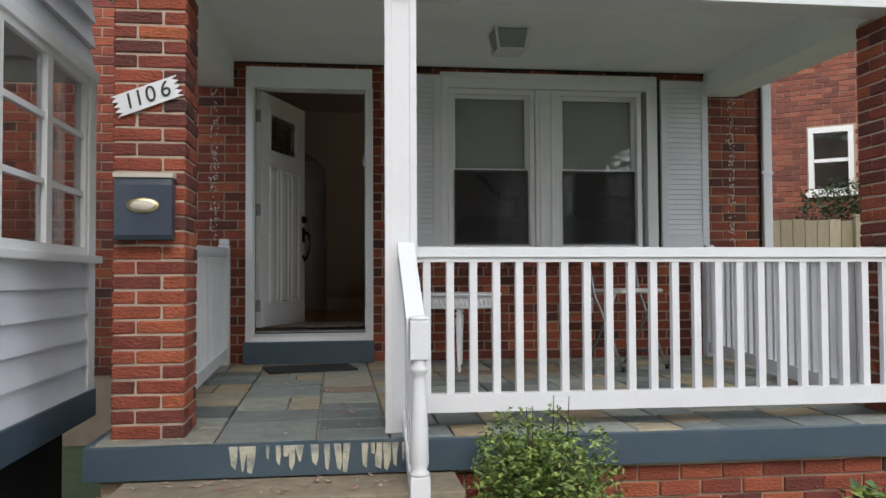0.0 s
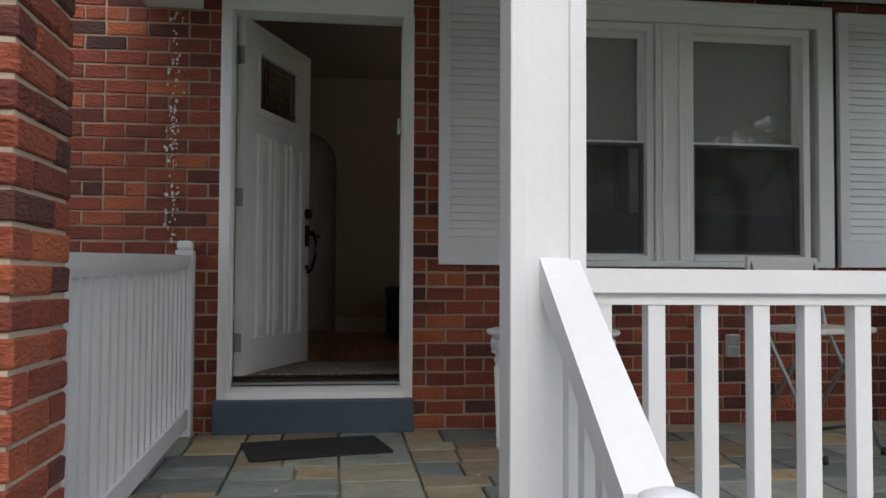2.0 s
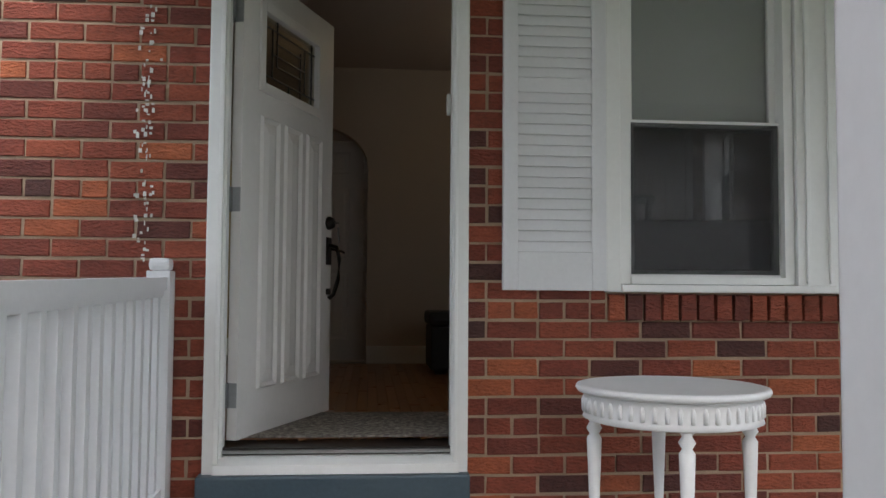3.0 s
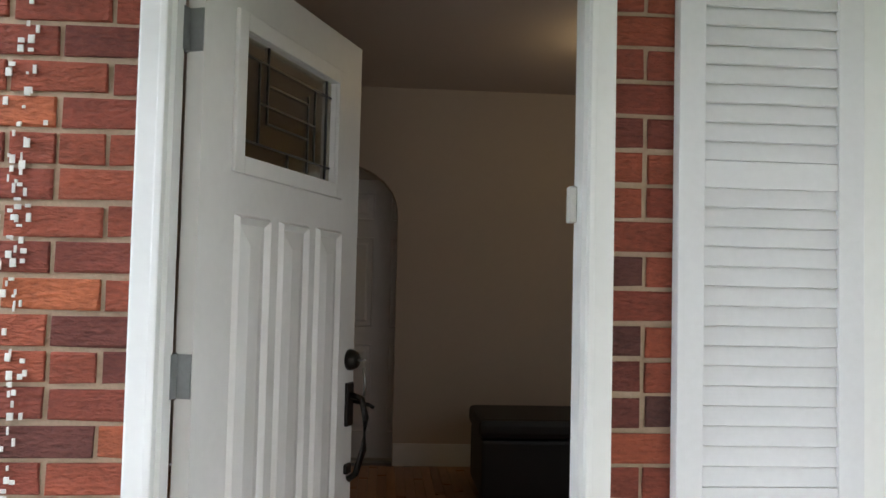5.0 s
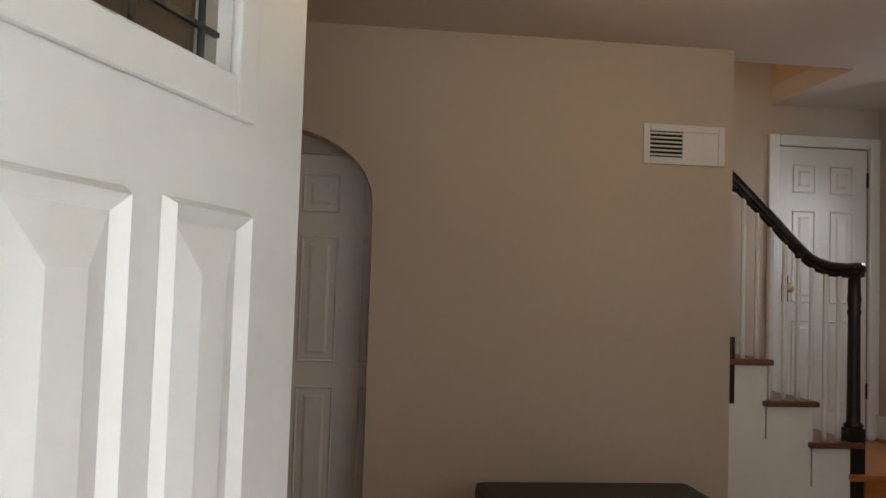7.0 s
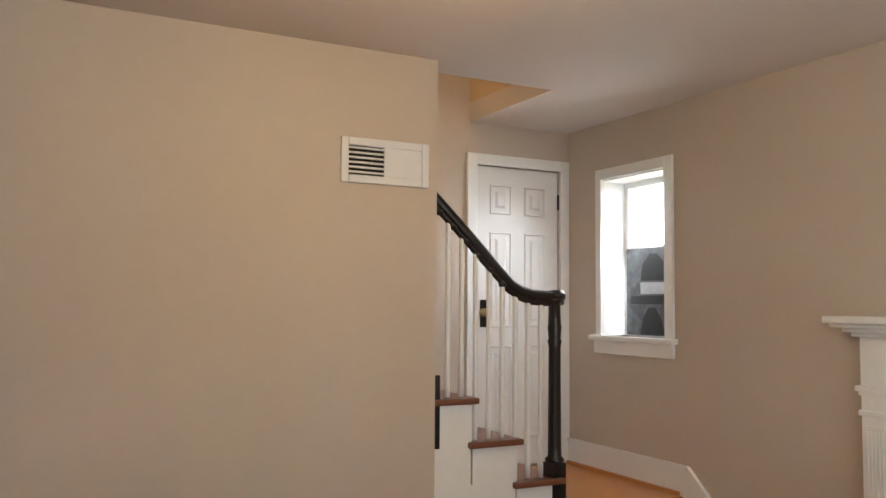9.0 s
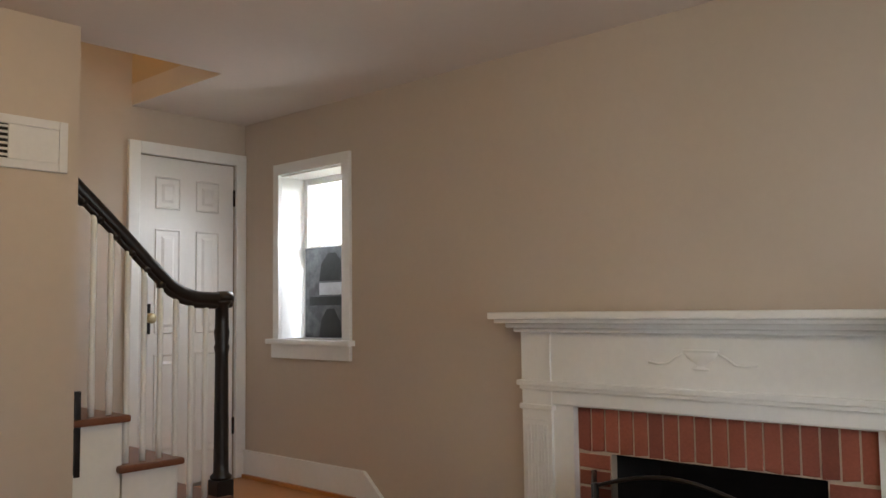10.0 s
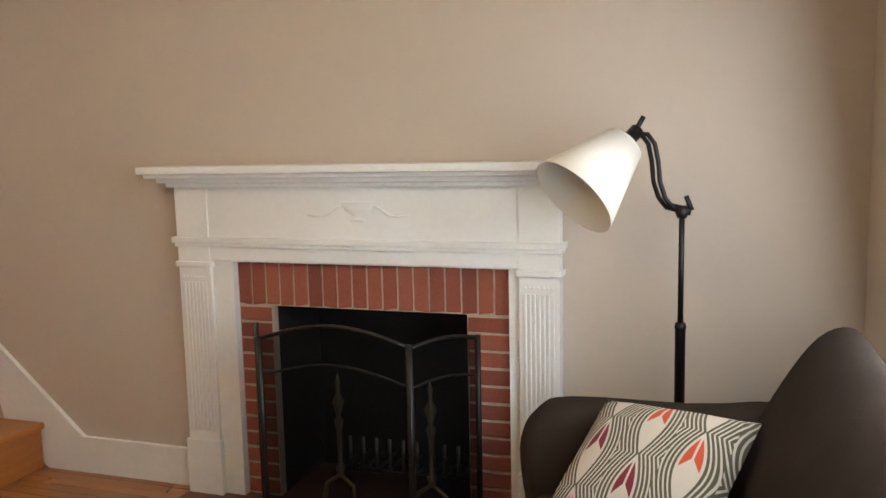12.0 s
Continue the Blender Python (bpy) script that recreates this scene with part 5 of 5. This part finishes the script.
part("socket", merge(tube([ax0 - dirv * 0.02, ax0 + dirv * 0.085], 0.023, 12), tube([ax0, ax0 + Vector((0, -0.03, 0.055))], 0.008), tube([ax0 + dirv * 0.05, ax0 + dirv * 0.05 + Vector((0, -0.02, -0.035))], 0.005)), IRON, fl)
sh = lathe([(0.066, 0.0), (0.148, 0.25)], 40)
sh.faces.ensure_lookup_table()
bmesh.ops.delete(sh, geom=[f for f in sh.faces if len(f.verts) > 4], context="FACES_ONLY")
bmesh.ops.solidify(sh, geom=list(sh.faces), thickness=0.004)
bmesh.ops.transform(sh, matrix=Matrix.Translation(ax0 + dirv * 0.05) @ dirv.to_track_quat("Z", "Y").to_matrix().to_4x4(), verts=sh.verts)
shade = part("shade", sh, LINEN, fl, "white linen cone shade", True)
part("shade_ring", lathe([(0.068, 0.0), (0.07, 0.004), (0.02, 0.006), (0.0, 0.004)], 20, ax0 + dirv * 0.052, dirv), LINEN, shade)

# ---- sofa and cushion ----
def cushion_bm(w, d, h, n=14, power=2.6):
    """A stuffed pad: thick in the middle, thin at the seams."""
    bm_ = bmesh.new()
    grid = {}
    for s in (1, -1):
        for i in range(n + 1):
            for j in range(n + 1):
                u, v = 2 * i / n - 1, 2 * j / n - 1
                if s == -1 and (i in (0, n) or j in (0, n)):
                    grid[s, i, j] = grid[1, i, j]
                    continue
                t_ = max(0.0, (1 - abs(u) ** power) * (1 - abs(v) ** power)) ** 0.5
                pinch = 1 - 0.05 * (1 - abs(u)) * abs(v) - 0.05 * (1 - abs(v)) * abs(u)
                grid[s, i, j] = bm_.verts.new((u * w / 2 * pinch, v * d / 2 * pinch, s * h / 2 * t_))
    for s in (1, -1):
        for i in range(n):
            for j in range(n):
                q = [grid[s, i, j], grid[s, i + 1, j], grid[s, i + 1, j + 1], grid[s, i, j + 1]]
                bm_.faces.new(q if s == 1 else q[::-1])
    for f in bm_.faces:
        f.smooth = True
    return bm_


so = thing("sofa", (2.2, 0.7, FZ), "charcoal brown upholstered sofa with rounded arms below the window", "sofa")


def padded(profile, x0, x1, r=0.05):
    """An upholstered block: a smooth outline in y and z, its two ends rounded off."""
    c = Vector((sum(p[0] for p in profile) / len(profile), sum(p[1] for p in profile) / len(profile)))
    fine = []
    n_ = len(profile)
    for i in range(n_):
        p0, p1, p2, p3 = [Vector(profile[(i + o) % n_]) for o in (-1, 0, 1, 2)]
        for s_ in range(4):
            t_ = s_ / 4
            fine.append(0.5 * (2 * p1 + (p2 - p0) * t_ + (2 * p0 - 5 * p1 + 4 * p2 - p3) * t_ * t_ + (3 * p1 - p0 - 3 * p2 + p3) * t_ ** 3))
    bm_ = bmesh.new()
    rings = []
    for x_, inset in ((x0, r), (x0 + r * 0.3, r * 0.3), (x0 + r, 0.0), ((x0 + x1) / 2, -0.006), (x1 - r, 0.0), (x1 - r * 0.3, r * 0.3), (x1, r)):
        rings.append([bm_.verts.new((x_, *(q + (c - q).normalized() * inset))) for q in fine])
    m_ = len(fine)
    for a_, b_ in zip(rings, rings[1:]):
        for i in range(m_):
            bm_.faces.new((a_[i], a_[(i + 1) % m_], b_[(i + 1) % m_], b_[i]))
    bm_.faces.new(rings[0][::-1])
    bm_.faces.new(rings[-1])
    for f in bm_.faces:
        f.smooth = True
    return bm_


part("base", boxes((1.35, 0.3, FZ + 0.08, 2.95, 1.1, 0.58), bev=0.03), SOFA, so)
armp = [(0.3, FZ + 0.08), (0.7, FZ + 0.07), (1.12, FZ + 0.08), (1.16, 0.55), (1.19, 0.79), (1.15, 0.895), (1.05, 0.935), (0.7, 0.94), (0.3, 0.94), (0.28, 0.6)]
for a, b in ((2.9, 3.14), (1.12, 1.36)):
    part("arm", padded(armp, a, b, 0.06), SOFA, so)
backp = [(0.21, FZ + 0.08), (0.2, 0.7), (0.2, 1.03), (0.215, 1.17), (0.27, 1.228), (0.35, 1.195), (0.44, 1.06), (0.54, 0.85), (0.58, 0.66), (0.6, 0.5), (0.6, FZ + 0.1)]
part("backrest", padded(backp, 1.3, 3.0, 0.06), SOFA, so)
for k in range(2):
    bm = cushion_bm(0.78, 0.64, 0.2, 12, 8)
    bmesh.ops.transform(bm, matrix=Matrix.Translation((1.74 + k * 0.79, 0.84, 0.62)), verts=bm.verts)
    part("seat_cushion", bm, SOFA, so)
    part("back_piping", tube([(1.74 + k * 0.79 + 0.38 * math.cos(a_), 0.475 - 0.05 * math.sin(a_), 0.92 + 0.12 * math.sin(a_)) for a_ in [math.pi * i / 14 for i in range(15)]], 0.006, 6), SOFA, so)
for x in (1.25, 3.02):
    for y in (0.34, 1.06):
        part("foot", lathe([(0.022, FZ - 0.004), (0.03, FZ + 0.1)], 12, (x, y, 0)), DARKWOOD, so)


def cushion_print():
    """Wavy olive stripes on cream with red and orange drops, in the pad's own plane."""
    m = bpy.data.materials.new("wave_print_fabric")
    m.use_nodes = True
    n_, l_ = m.node_tree.nodes, m.node_tree.links
    b = n_["Principled BSDF"]
    b.inputs["Roughness"].default_value = 0.95
    tc = n_.new("ShaderNodeTexCoord")
    sep = n_.new("ShaderNodeSeparateXYZ")
    l_.new(tc.outputs["Object"], sep.inputs[0])

    def mth(op, a, c=None, d=None):
        q = n_.new("ShaderNodeMath")
        q.operation = op
        for i, v in enumerate((a, c, d)):
            if v is None:
                continue
            if isinstance(v, (int, float)):
                q.inputs[i].default_value = v
            else:
                l_.new(v, q.inputs[i])
        return q.outputs[0]

    X, Y = sep.outputs[0], sep.outputs[1]
    CW, CH = 0.135, 0.24
    col = mth("FLOOR", mth("ADD", mth("DIVIDE", X, CW), 0.5))
    off = mth("ABSOLUTE", mth("SUBTRACT", X, mth("MULTIPLY", col, CW)))
    v = mth("ADD", mth("DIVIDE", Y, CH), mth("MULTIPLY", col, 0.5))
    row = mth("FRACT", v)
    lens = mth("MULTIPLY", mth("SINE", mth("MULTIPLY", row, math.pi)), 0.034)
    edge = mth("SUBTRACT", off, lens)
    stripes = mth("GREATER_THAN", mth("SINE", mth("MULTIPLY", edge, 2 * math.pi / 0.0115)), -0.3)
    olive = mth("MULTIPLY", stripes, mth("GREATER_THAN", edge, -0.003))
    drop = mth("MULTIPLY", mth("LESS_THAN", edge, -0.008), mth("GREATER_THAN", off, 0.003))
    drop = mth("MULTIPLY", drop, mth("GREATER_THAN", row, mth("SUBTRACT", 0.62, mth("MULTIPLY", off, 6.0))))
    par = mth("GREATER_THAN", mth("FRACT", mth("MULTIPLY", mth("FLOOR", v), 0.5)), 0.25)

    def mix(f, a, c):
        q = n_.new("ShaderNodeMixRGB")
        l_.new(f, q.inputs[0])
        for i, v in ((1, a), (2, c)):
            if isinstance(v, tuple):
                q.inputs[i].default_value = (*v, 1)
            else:
                l_.new(v, q.inputs[i])
        return q.outputs[0]

    base = mix(olive, (0.52, 0.46, 0.38), (0.085, 0.08, 0.05))
    red = mix(par, (0.5, 0.075, 0.03), (0.17, 0.018, 0.03))
    l_.new(mix(drop, base, red), b.inputs["Base Color"])
    nz = n_.new("ShaderNodeTexNoise")
    nz.inputs["Scale"].default_value = 400
    bp = n_.new("ShaderNodeBump")
    bp.inputs["Strength"].default_value, bp.inputs["Distance"].default_value = 0.4, 0.002
    l_.new(tc.outputs["Object"], nz.inputs["Vector"])
    l_.new(nz.outputs[0], bp.inputs["Height"])
    l_.new(bp.outputs[0], b.inputs["Normal"])
    return m


cu = part("throw_pillow", cushion_bm(0.46, 0.46, 0.17, 16), cushion_print())
cu.matrix_basis = Matrix.Translation((2.66, 0.775, 0.87)) @ Vector((-0.48, 0.24, 0.85)).to_track_quat("Z", "Y").to_matrix().to_4x4() @ Matrix.Rotation(radians(5), 4, "Z")
tagged(cu, "cream throw pillow with olive waves and red drops", "pillow")

# ---- brick, stone and plank pieces ----
sill_hole = (1.15, 0.78, 3.06, 0.9)
cells = courses(-2.4, 4.03, -0.08, 3.3, [door_hole, win_hole, sill_hole], seed=3)
near = [c for c in cells if c[1] < 2.45 and -0.98 < c[0] < 1.2 or (1.2 <= c[0] < 2.6 and c[1] < 0.8 and c[1] > 0.3)][:300]
far = [c for c in cells if c not in near]
for i, (u, z, w, h) in enumerate(near):
    place_block("brick", front_wall, Matrix.Translation((u, 0.008, z)) @ Matrix.Diagonal((w, 0.02, h, 1)), BRICK, i)
joined_blocks("far_bricks", front_wall, [Matrix.Translation((u, 0.008, z)) @ Matrix.Diagonal((w, 0.02, h, 1)) for u, z, w, h in far], BRICK)
joined_blocks("sill_bricks", front_wall, [Matrix.Translation((1.15 + (j + 0.5) * 0.0764, -0.004, 0.838)) @ Matrix.Diagonal((0.064, 0.04, 0.108, 1)) for j in range(25)], BRICK)
joined_blocks("side_bricks", side_wall, [Matrix.Translation((4.03, u, z)) @ Matrix.Rotation(radians(90), 4, "Z") @ Matrix.Diagonal((w, 0.03, h, 1)) for u, z, w, h in courses(0.0, 1.5, -0.08, 2.5, [], seed=9)], BRICK)
rl = random.Random(11)
for xs in (-0.72, 3.75):
    ls = []
    for j in range(115):
        z = rl.uniform(1.0, 2.35)
        ls.append(Matrix.Translation((xs + rl.gauss(0, 0.019), -0.008, z)) @ Matrix.Diagonal((rl.uniform(0.003, 0.014), 0.004, rl.uniform(0.005, 0.02), 1)))
    joined_blocks("lime_streak", front_wall, ls, LIME)

# flagstones
rf = random.Random(21)


def split(x0, y0, x1, y1, out):
    w, h = x1 - x0, y1 - y0
    if w > 0.62 or (w > 0.42 and w >= h and rf.random() < 0.75):
        c = x0 + w * rf.uniform(0.38, 0.62)
        split(x0, y0, c, y1, out)
        split(c, y0, x1, y1, out)
    elif h > 0.52 or (h > 0.4 and rf.random() < 0.6):
        c = y0 + h * rf.uniform(0.38, 0.62)
        split(x0, y0, x1, c, out)
        split(x0, c, x1, y1, out)
    else:
        out.append((x0, y0, x1, y1))


stones = []
split(-0.84, -3.075, 3.58, -0.01, stones)
slope = math.atan(0.017)
for i, (x0, y0, x1, y1) in enumerate(stones):
    m = Matrix.Translation(((x0 + x1) / 2, (y0 + y1) / 2, pz((y0 + y1) / 2) - 0.014 + rf.uniform(-0.001, 0.0015))) @ Matrix.Rotation(slope, 4, "X") @ Matrix.Rotation(radians(-90), 4, "X") @ Matrix.Diagonal((x1 - x0 - 0.012, 0.03, y1 - y0 - 0.012, 1))
    place_block("flagstone", porch_slab, m, FLAG, i)

# floor boards indoors
rb = random.Random(31)
boards = []
x = -2.4
while x < XW - 0.02:
    y = 0.2 + rb.uniform(-0.8, 0)
    while y < 3.82:
        L = rb.uniform(0.7, 1.5)
        a, b = max(0.2, y), min(3.82, y + L)
        if b - a > 0.05:
            boards.append((x, a, b))
        y += L
    x += 0.057
joined_blocks("floor_boards", floor, [Matrix.Translation((x + 0.0285, (a + b) / 2, FZ - 0.012)) @ Matrix.Rotation(radians(-90), 4, "X") @ Matrix.Diagonal((0.0555, 0.024, b - a - 0.002, 1)) for x, a, b in boards], FLOORWOOD)


# ---- garden, leaves and neighbours ----
def leaf_cloud(bm, n, centre, radii, size, seed, up=0.3):
    """Many small folded leaves through a rough, gappy ellipsoid."""
    rnd = random.Random(seed)
    for _ in range(n):
        while True:
            p = Vector([rnd.uniform(-1, 1) for _ in range(3)])
            if 0.25 < p.length < 1 and noise.noise(p * 2.3 + Vector((seed, 0, 0))) > -0.18:
                break
        p = Vector(centre) + Vector([a * b for a, b in zip(p, radii)])
        q = Euler((rnd.uniform(-0.9, 0.9), rnd.uniform(-0.9, 0.9), rnd.uniform(0, 6.28))).to_quaternion()
        s = size * rnd.uniform(0.6, 1.3)
        vs = [bm.verts.new(p + q @ Vector(c)) for c in ((0, -s, 0), (s * 0.45, 0, s * 0.15), (0, s, 0), (-s * 0.45, 0, s * 0.15))]
        bm.faces.new((vs[0], vs[1], vs[2]))
        bm.faces.new((vs[0], vs[2], vs[3]))


def shrub(at, r, h, n, size, seed, leaf, label, shoots=0):
    s = thing("shrub", at, label, "shrub")
    rnd = random.Random(seed)
    stems = []
    for k in range(9):
        a = rnd.uniform(0, 6.28)
        stems.append(tube([at, (at[0] + 0.4 * r * math.cos(a), at[1] + 0.4 * r * math.sin(a), at[2] + h * 0.5), (at[0] + 0.75 * r * math.cos(a), at[1] + 0.75 * r * math.sin(a), at[2] + h * 0.85)], 0.008, 5, 0.003))
    for k in range(shoots):
        x = at[0] + rnd.uniform(-0.35, 0.35) * r
        stems.append(tube([(x, at[1], at[2] + h * 0.7), (x + rnd.uniform(-0.02, 0.02), at[1], at[2] + h * rnd.uniform(1.08, 1.2))], 0.004, 5, 0.002))
    part("stems", merge(*stems), TWIG, s)
    bm = bmesh.new()
    for k in range(7):
        a = k * 2.4
        d = 0.0 if k == 0 else 0.5 * r
        leaf_cloud(bm, n // 7, (at[0] + d * math.cos(a), at[1] + d * math.sin(a), at[2] + h * (0.55 + 0.12 * math.sin(k * 1.7))), (r * 0.62, r * 0.62, h * 0.42), size, seed + k)
    for k in range(shoots):
        leaf_cloud(bm, 14, (at[0] + rnd.uniform(-0.3, 0.3) * r, at[1], at[2] + h * 1.02), (0.03, 0.03, 0.09), size, seed + 50 + k)
    part("foliage", bm, leaf, s)


shrub((1.17, -3.42, -0.6), 0.31, 0.66, 8000, 0.017, 4, LEAF, "small leafy green shrub in front of the porch", 5)
shrub((2.75, -3.5, -0.6), 0.22, 0.32, 700, 0.04, 9, LEAF, "low broad-leaved green plant beside the porch")

rl = random.Random(77)


def fallen(name, n, x0, x1, y0, y1, zf, size=0.022):
    """Curled fallen leaves and petals lying loose."""
    bm = bmesh.new()
    for _ in range(n):
        x, y = rl.uniform(x0, x1), rl.uniform(y0, y1)
        a, s = rl.uniform(0, 6.28), size * rl.uniform(0.6, 1.5)
        c, d = math.cos(a) * s, math.sin(a) * s
        z = zf(y) + 0.003
        k = rl.uniform(0.2, 0.6) * s
        vs = [bm.verts.new(v) for v in ((x - c, y - d, z + k), (x + d * 0.4, y - c * 0.4, z), (x + c, y + d, z + k * 0.8), (x - d * 0.4, y + c * 0.4, z + 0.001))]
        bm.faces.new((vs[0], vs[1], vs[3]))
        bm.faces.new((vs[1], vs[2], vs[3]))
    return tagged(part(name, bm, PETAL), "scattered fallen leaves and petals", "leaves", "", "stuff")


fallen("fallen_leaves", 30, -0.42, 0.48, -3.0, -1.2, lambda y: pz(y) + 0.002)
fallen("fallen_leaves", 14, 0.7, 3.3, -3.0, -0.3, lambda y: pz(y) + 0.002)
fallen("fallen_leaves", 40, -0.62, 0.75, -3.42, -3.12, lambda y: -0.213)
fallen("fallen_leaves", 120, -1.15, -0.86, -3.8, -1.2, lambda y: -0.597, 0.028)
fallen("fallen_leaves", 60, 0.9, 3.4, -4.0, -3.1, lambda y: -0.577, 0.028)

# board fence behind the house, hedge above it, neighbour
fn = thing("board_fence", (6.5, 2.9, -0.63), "weathered greenish wooden board fence", "fence")
for k in range(24):
    x = 4.2 + k * 0.165
    part("board", boxes((x, 2.9, -0.63, x + 0.155, 2.925, 1.395 + 0.008 * (k % 3))), WOODFENCE, fn)
for x in (5.2, 6.83, 8.0):
    part("post", boxes((x, 2.84, -0.63, x + 0.11, 2.9, 1.44), bev=0.01), WOODFENCE, fn)
    part("post_cap", boxes((x - 0.01, 2.83, 1.44, x + 0.12, 2.93, 1.47), bev=0.01), WOODFENCE, fn)
part("rail", boxes((4.2, 2.925, 1.1, 8.2, 2.97, 1.19)), WOODFENCE, fn)
hd = thing("hedge", (7.3, 3.6, -0.63), "dark green hedge rising behind the fence", "hedge")
bm = bmesh.new()
for k in range(7):
    leaf_cloud(bm, 420, (6.75 + k * 0.3, 3.5, 1.58 + 0.14 * math.sin(k * 0.9)), (0.32, 0.3, 0.34), 0.035, 100 + k)
part("foliage", bm, LEAF_DARK, hd)
part("trunk", tube([(7.4, 3.55, -0.63), (7.4, 3.55, 1.4)], 0.05, 8, 0.02), TWIG, hd)

nb = thing("brick_house", (10, 9, -0.63), "neighbouring red brick house with white sash windows", "house")
BRFAR = ramp_mat("neighbour_brick", [(0, (0.13, 0.042, 0.032)), (0.5, (0.22, 0.065, 0.043)), (1, (0.31, 0.105, 0.065))], 0.9, 0.5, 50, 0.25)
NM = Matrix.Translation((6.12, 5.2, 0)) @ Matrix.Rotation(radians(-38), 4, "Z")


def npart(name, bm_, material, label="", parent=None):
    bmesh.ops.transform(bm_, matrix=NM, verts=bm_.verts)
    return part(name, bm_, material, parent or nb, label)


npart("wall", boxes((-0.9, 0.012, -0.63, 1.3, 0.3, 4.6), (1.9, 0.012, -0.63, 7, 0.3, 4.6), (1.3, 0.012, -0.63, 1.9, 0.3, 1.85), (1.3, 0.012, 2.85, 1.9, 0.3, 4.6), (-0.9, 0.301, -0.63, 7, 1.2, 4.6)), MORTAR)
npart("roof", prism([(-0.25, 4.6), (1.4, 4.6), (0.6, 5.1)], "x", -0.95, 7.2), SOOT_DARK)
ms = [NM @ Matrix.Translation((u, 0.012, z)) @ Matrix.Diagonal((w, 0.03, h, 1)) for u, z, w, h in courses(-0.9, 6.5, 0.6, 4.5, [(1.28, 1.83, 1.92, 2.87)], seed=14)]
joined_blocks("brickwork", nb, ms, BRFAR)
nw = npart("window", boxes((1.3, -0.02, 1.9, 1.37, 0.1, 2.85), (1.83, -0.02, 1.9, 1.9, 0.1, 2.85), (1.37, -0.02, 2.77, 1.83, 0.1, 2.85), (1.37, 0.0, 2.34, 1.83, 0.08, 2.39), (1.37, 0.0, 1.9, 1.83, 0.08, 1.95)), TRIM)
npart("window_sill", boxes((1.26, -0.06, 1.83, 1.94, 0.1, 1.9), bev=0.006), TRIM)
npart("pane", boxes((1.37, 0.05, 1.95, 1.83, 0.054, 2.77)), GLASS)
# dark sheet in place of an unlit room behind the neighbour's window
npart("unlit_inside_sheet", boxes((1.31, 0.2, 1.86, 1.89, 0.29, 2.84)), DARK)
npart("cable", tube([(-0.15, -0.02, -0.5), (-0.15, -0.02, 2.0), (-0.13, -0.02, 3.6)], 0.015, 6), BLACK)

# street side behind the walker: lawn trees and the house across the road
rd = struct("road", boxes((-60, -22, -0.7, 60, -15, -0.625)), mat("asphalt", (0.05, 0.05, 0.052), 0.9, 0.2, 2, 80, 0.5), "grey asphalt street in front of the house", "road")
oh = thing("house_across", (0, -30, -0.63), "two-storey brick house across the street", "house")
part("wall", boxes((-7, -36, -0.63, 7, -30, 5.2)), BRICK, oh)
part("roof", prism([(-37, 5.2), (-29, 5.2), (-33, 8.2)], "x", -7.5, 7.5), SOOT_DARK, oh)
for x in (-5, -2, 1.2, 4.2):
    for z in (0.6, 3.2):
        part("window", boxes((x, -30.0, z, x + 1.1, -29.95, z + 1.5)), DARK, oh)
for i, (x, y) in enumerate(((14.5, -14.0), (-8, -13.0), (19, -13.5), (4.2, -14.0), (9.2, -13.2), (-2.5, -14.6))):
    tr = thing("street_tree", (x, y, -0.63), "broad leafy street tree", "tree")
    rnd = random.Random(i)
    limbs = [tube([(x, y, -0.63), (x + 0.05, y, 1.2), (x, y + 0.1, 3.0)], 0.2, 10, 0.12)]
    for k in range(7):
        a = k * 0.9
        limbs.append(tube([(x, y + 0.1, 2.6), (x + 0.9 * math.cos(a), y + 0.9 * math.sin(a), 4.0), (x + 1.9 * math.cos(a), y + 1.9 * math.sin(a), 5.4)], 0.09, 7, 0.02))
    part("trunk", merge(*limbs), TWIG, tr)
    bm = bmesh.new()
    for k in range(9):
        a = k * 0.8
        leaf_cloud(bm, 260, (x + 1.6 * math.cos(a), y + 1.6 * math.sin(a), 4.8 + 0.9 * math.sin(k * 2.1)), (1.2, 1.2, 1.0), 0.16, 200 + i * 20 + k)
    part("crown", bm, LEAF, tr)
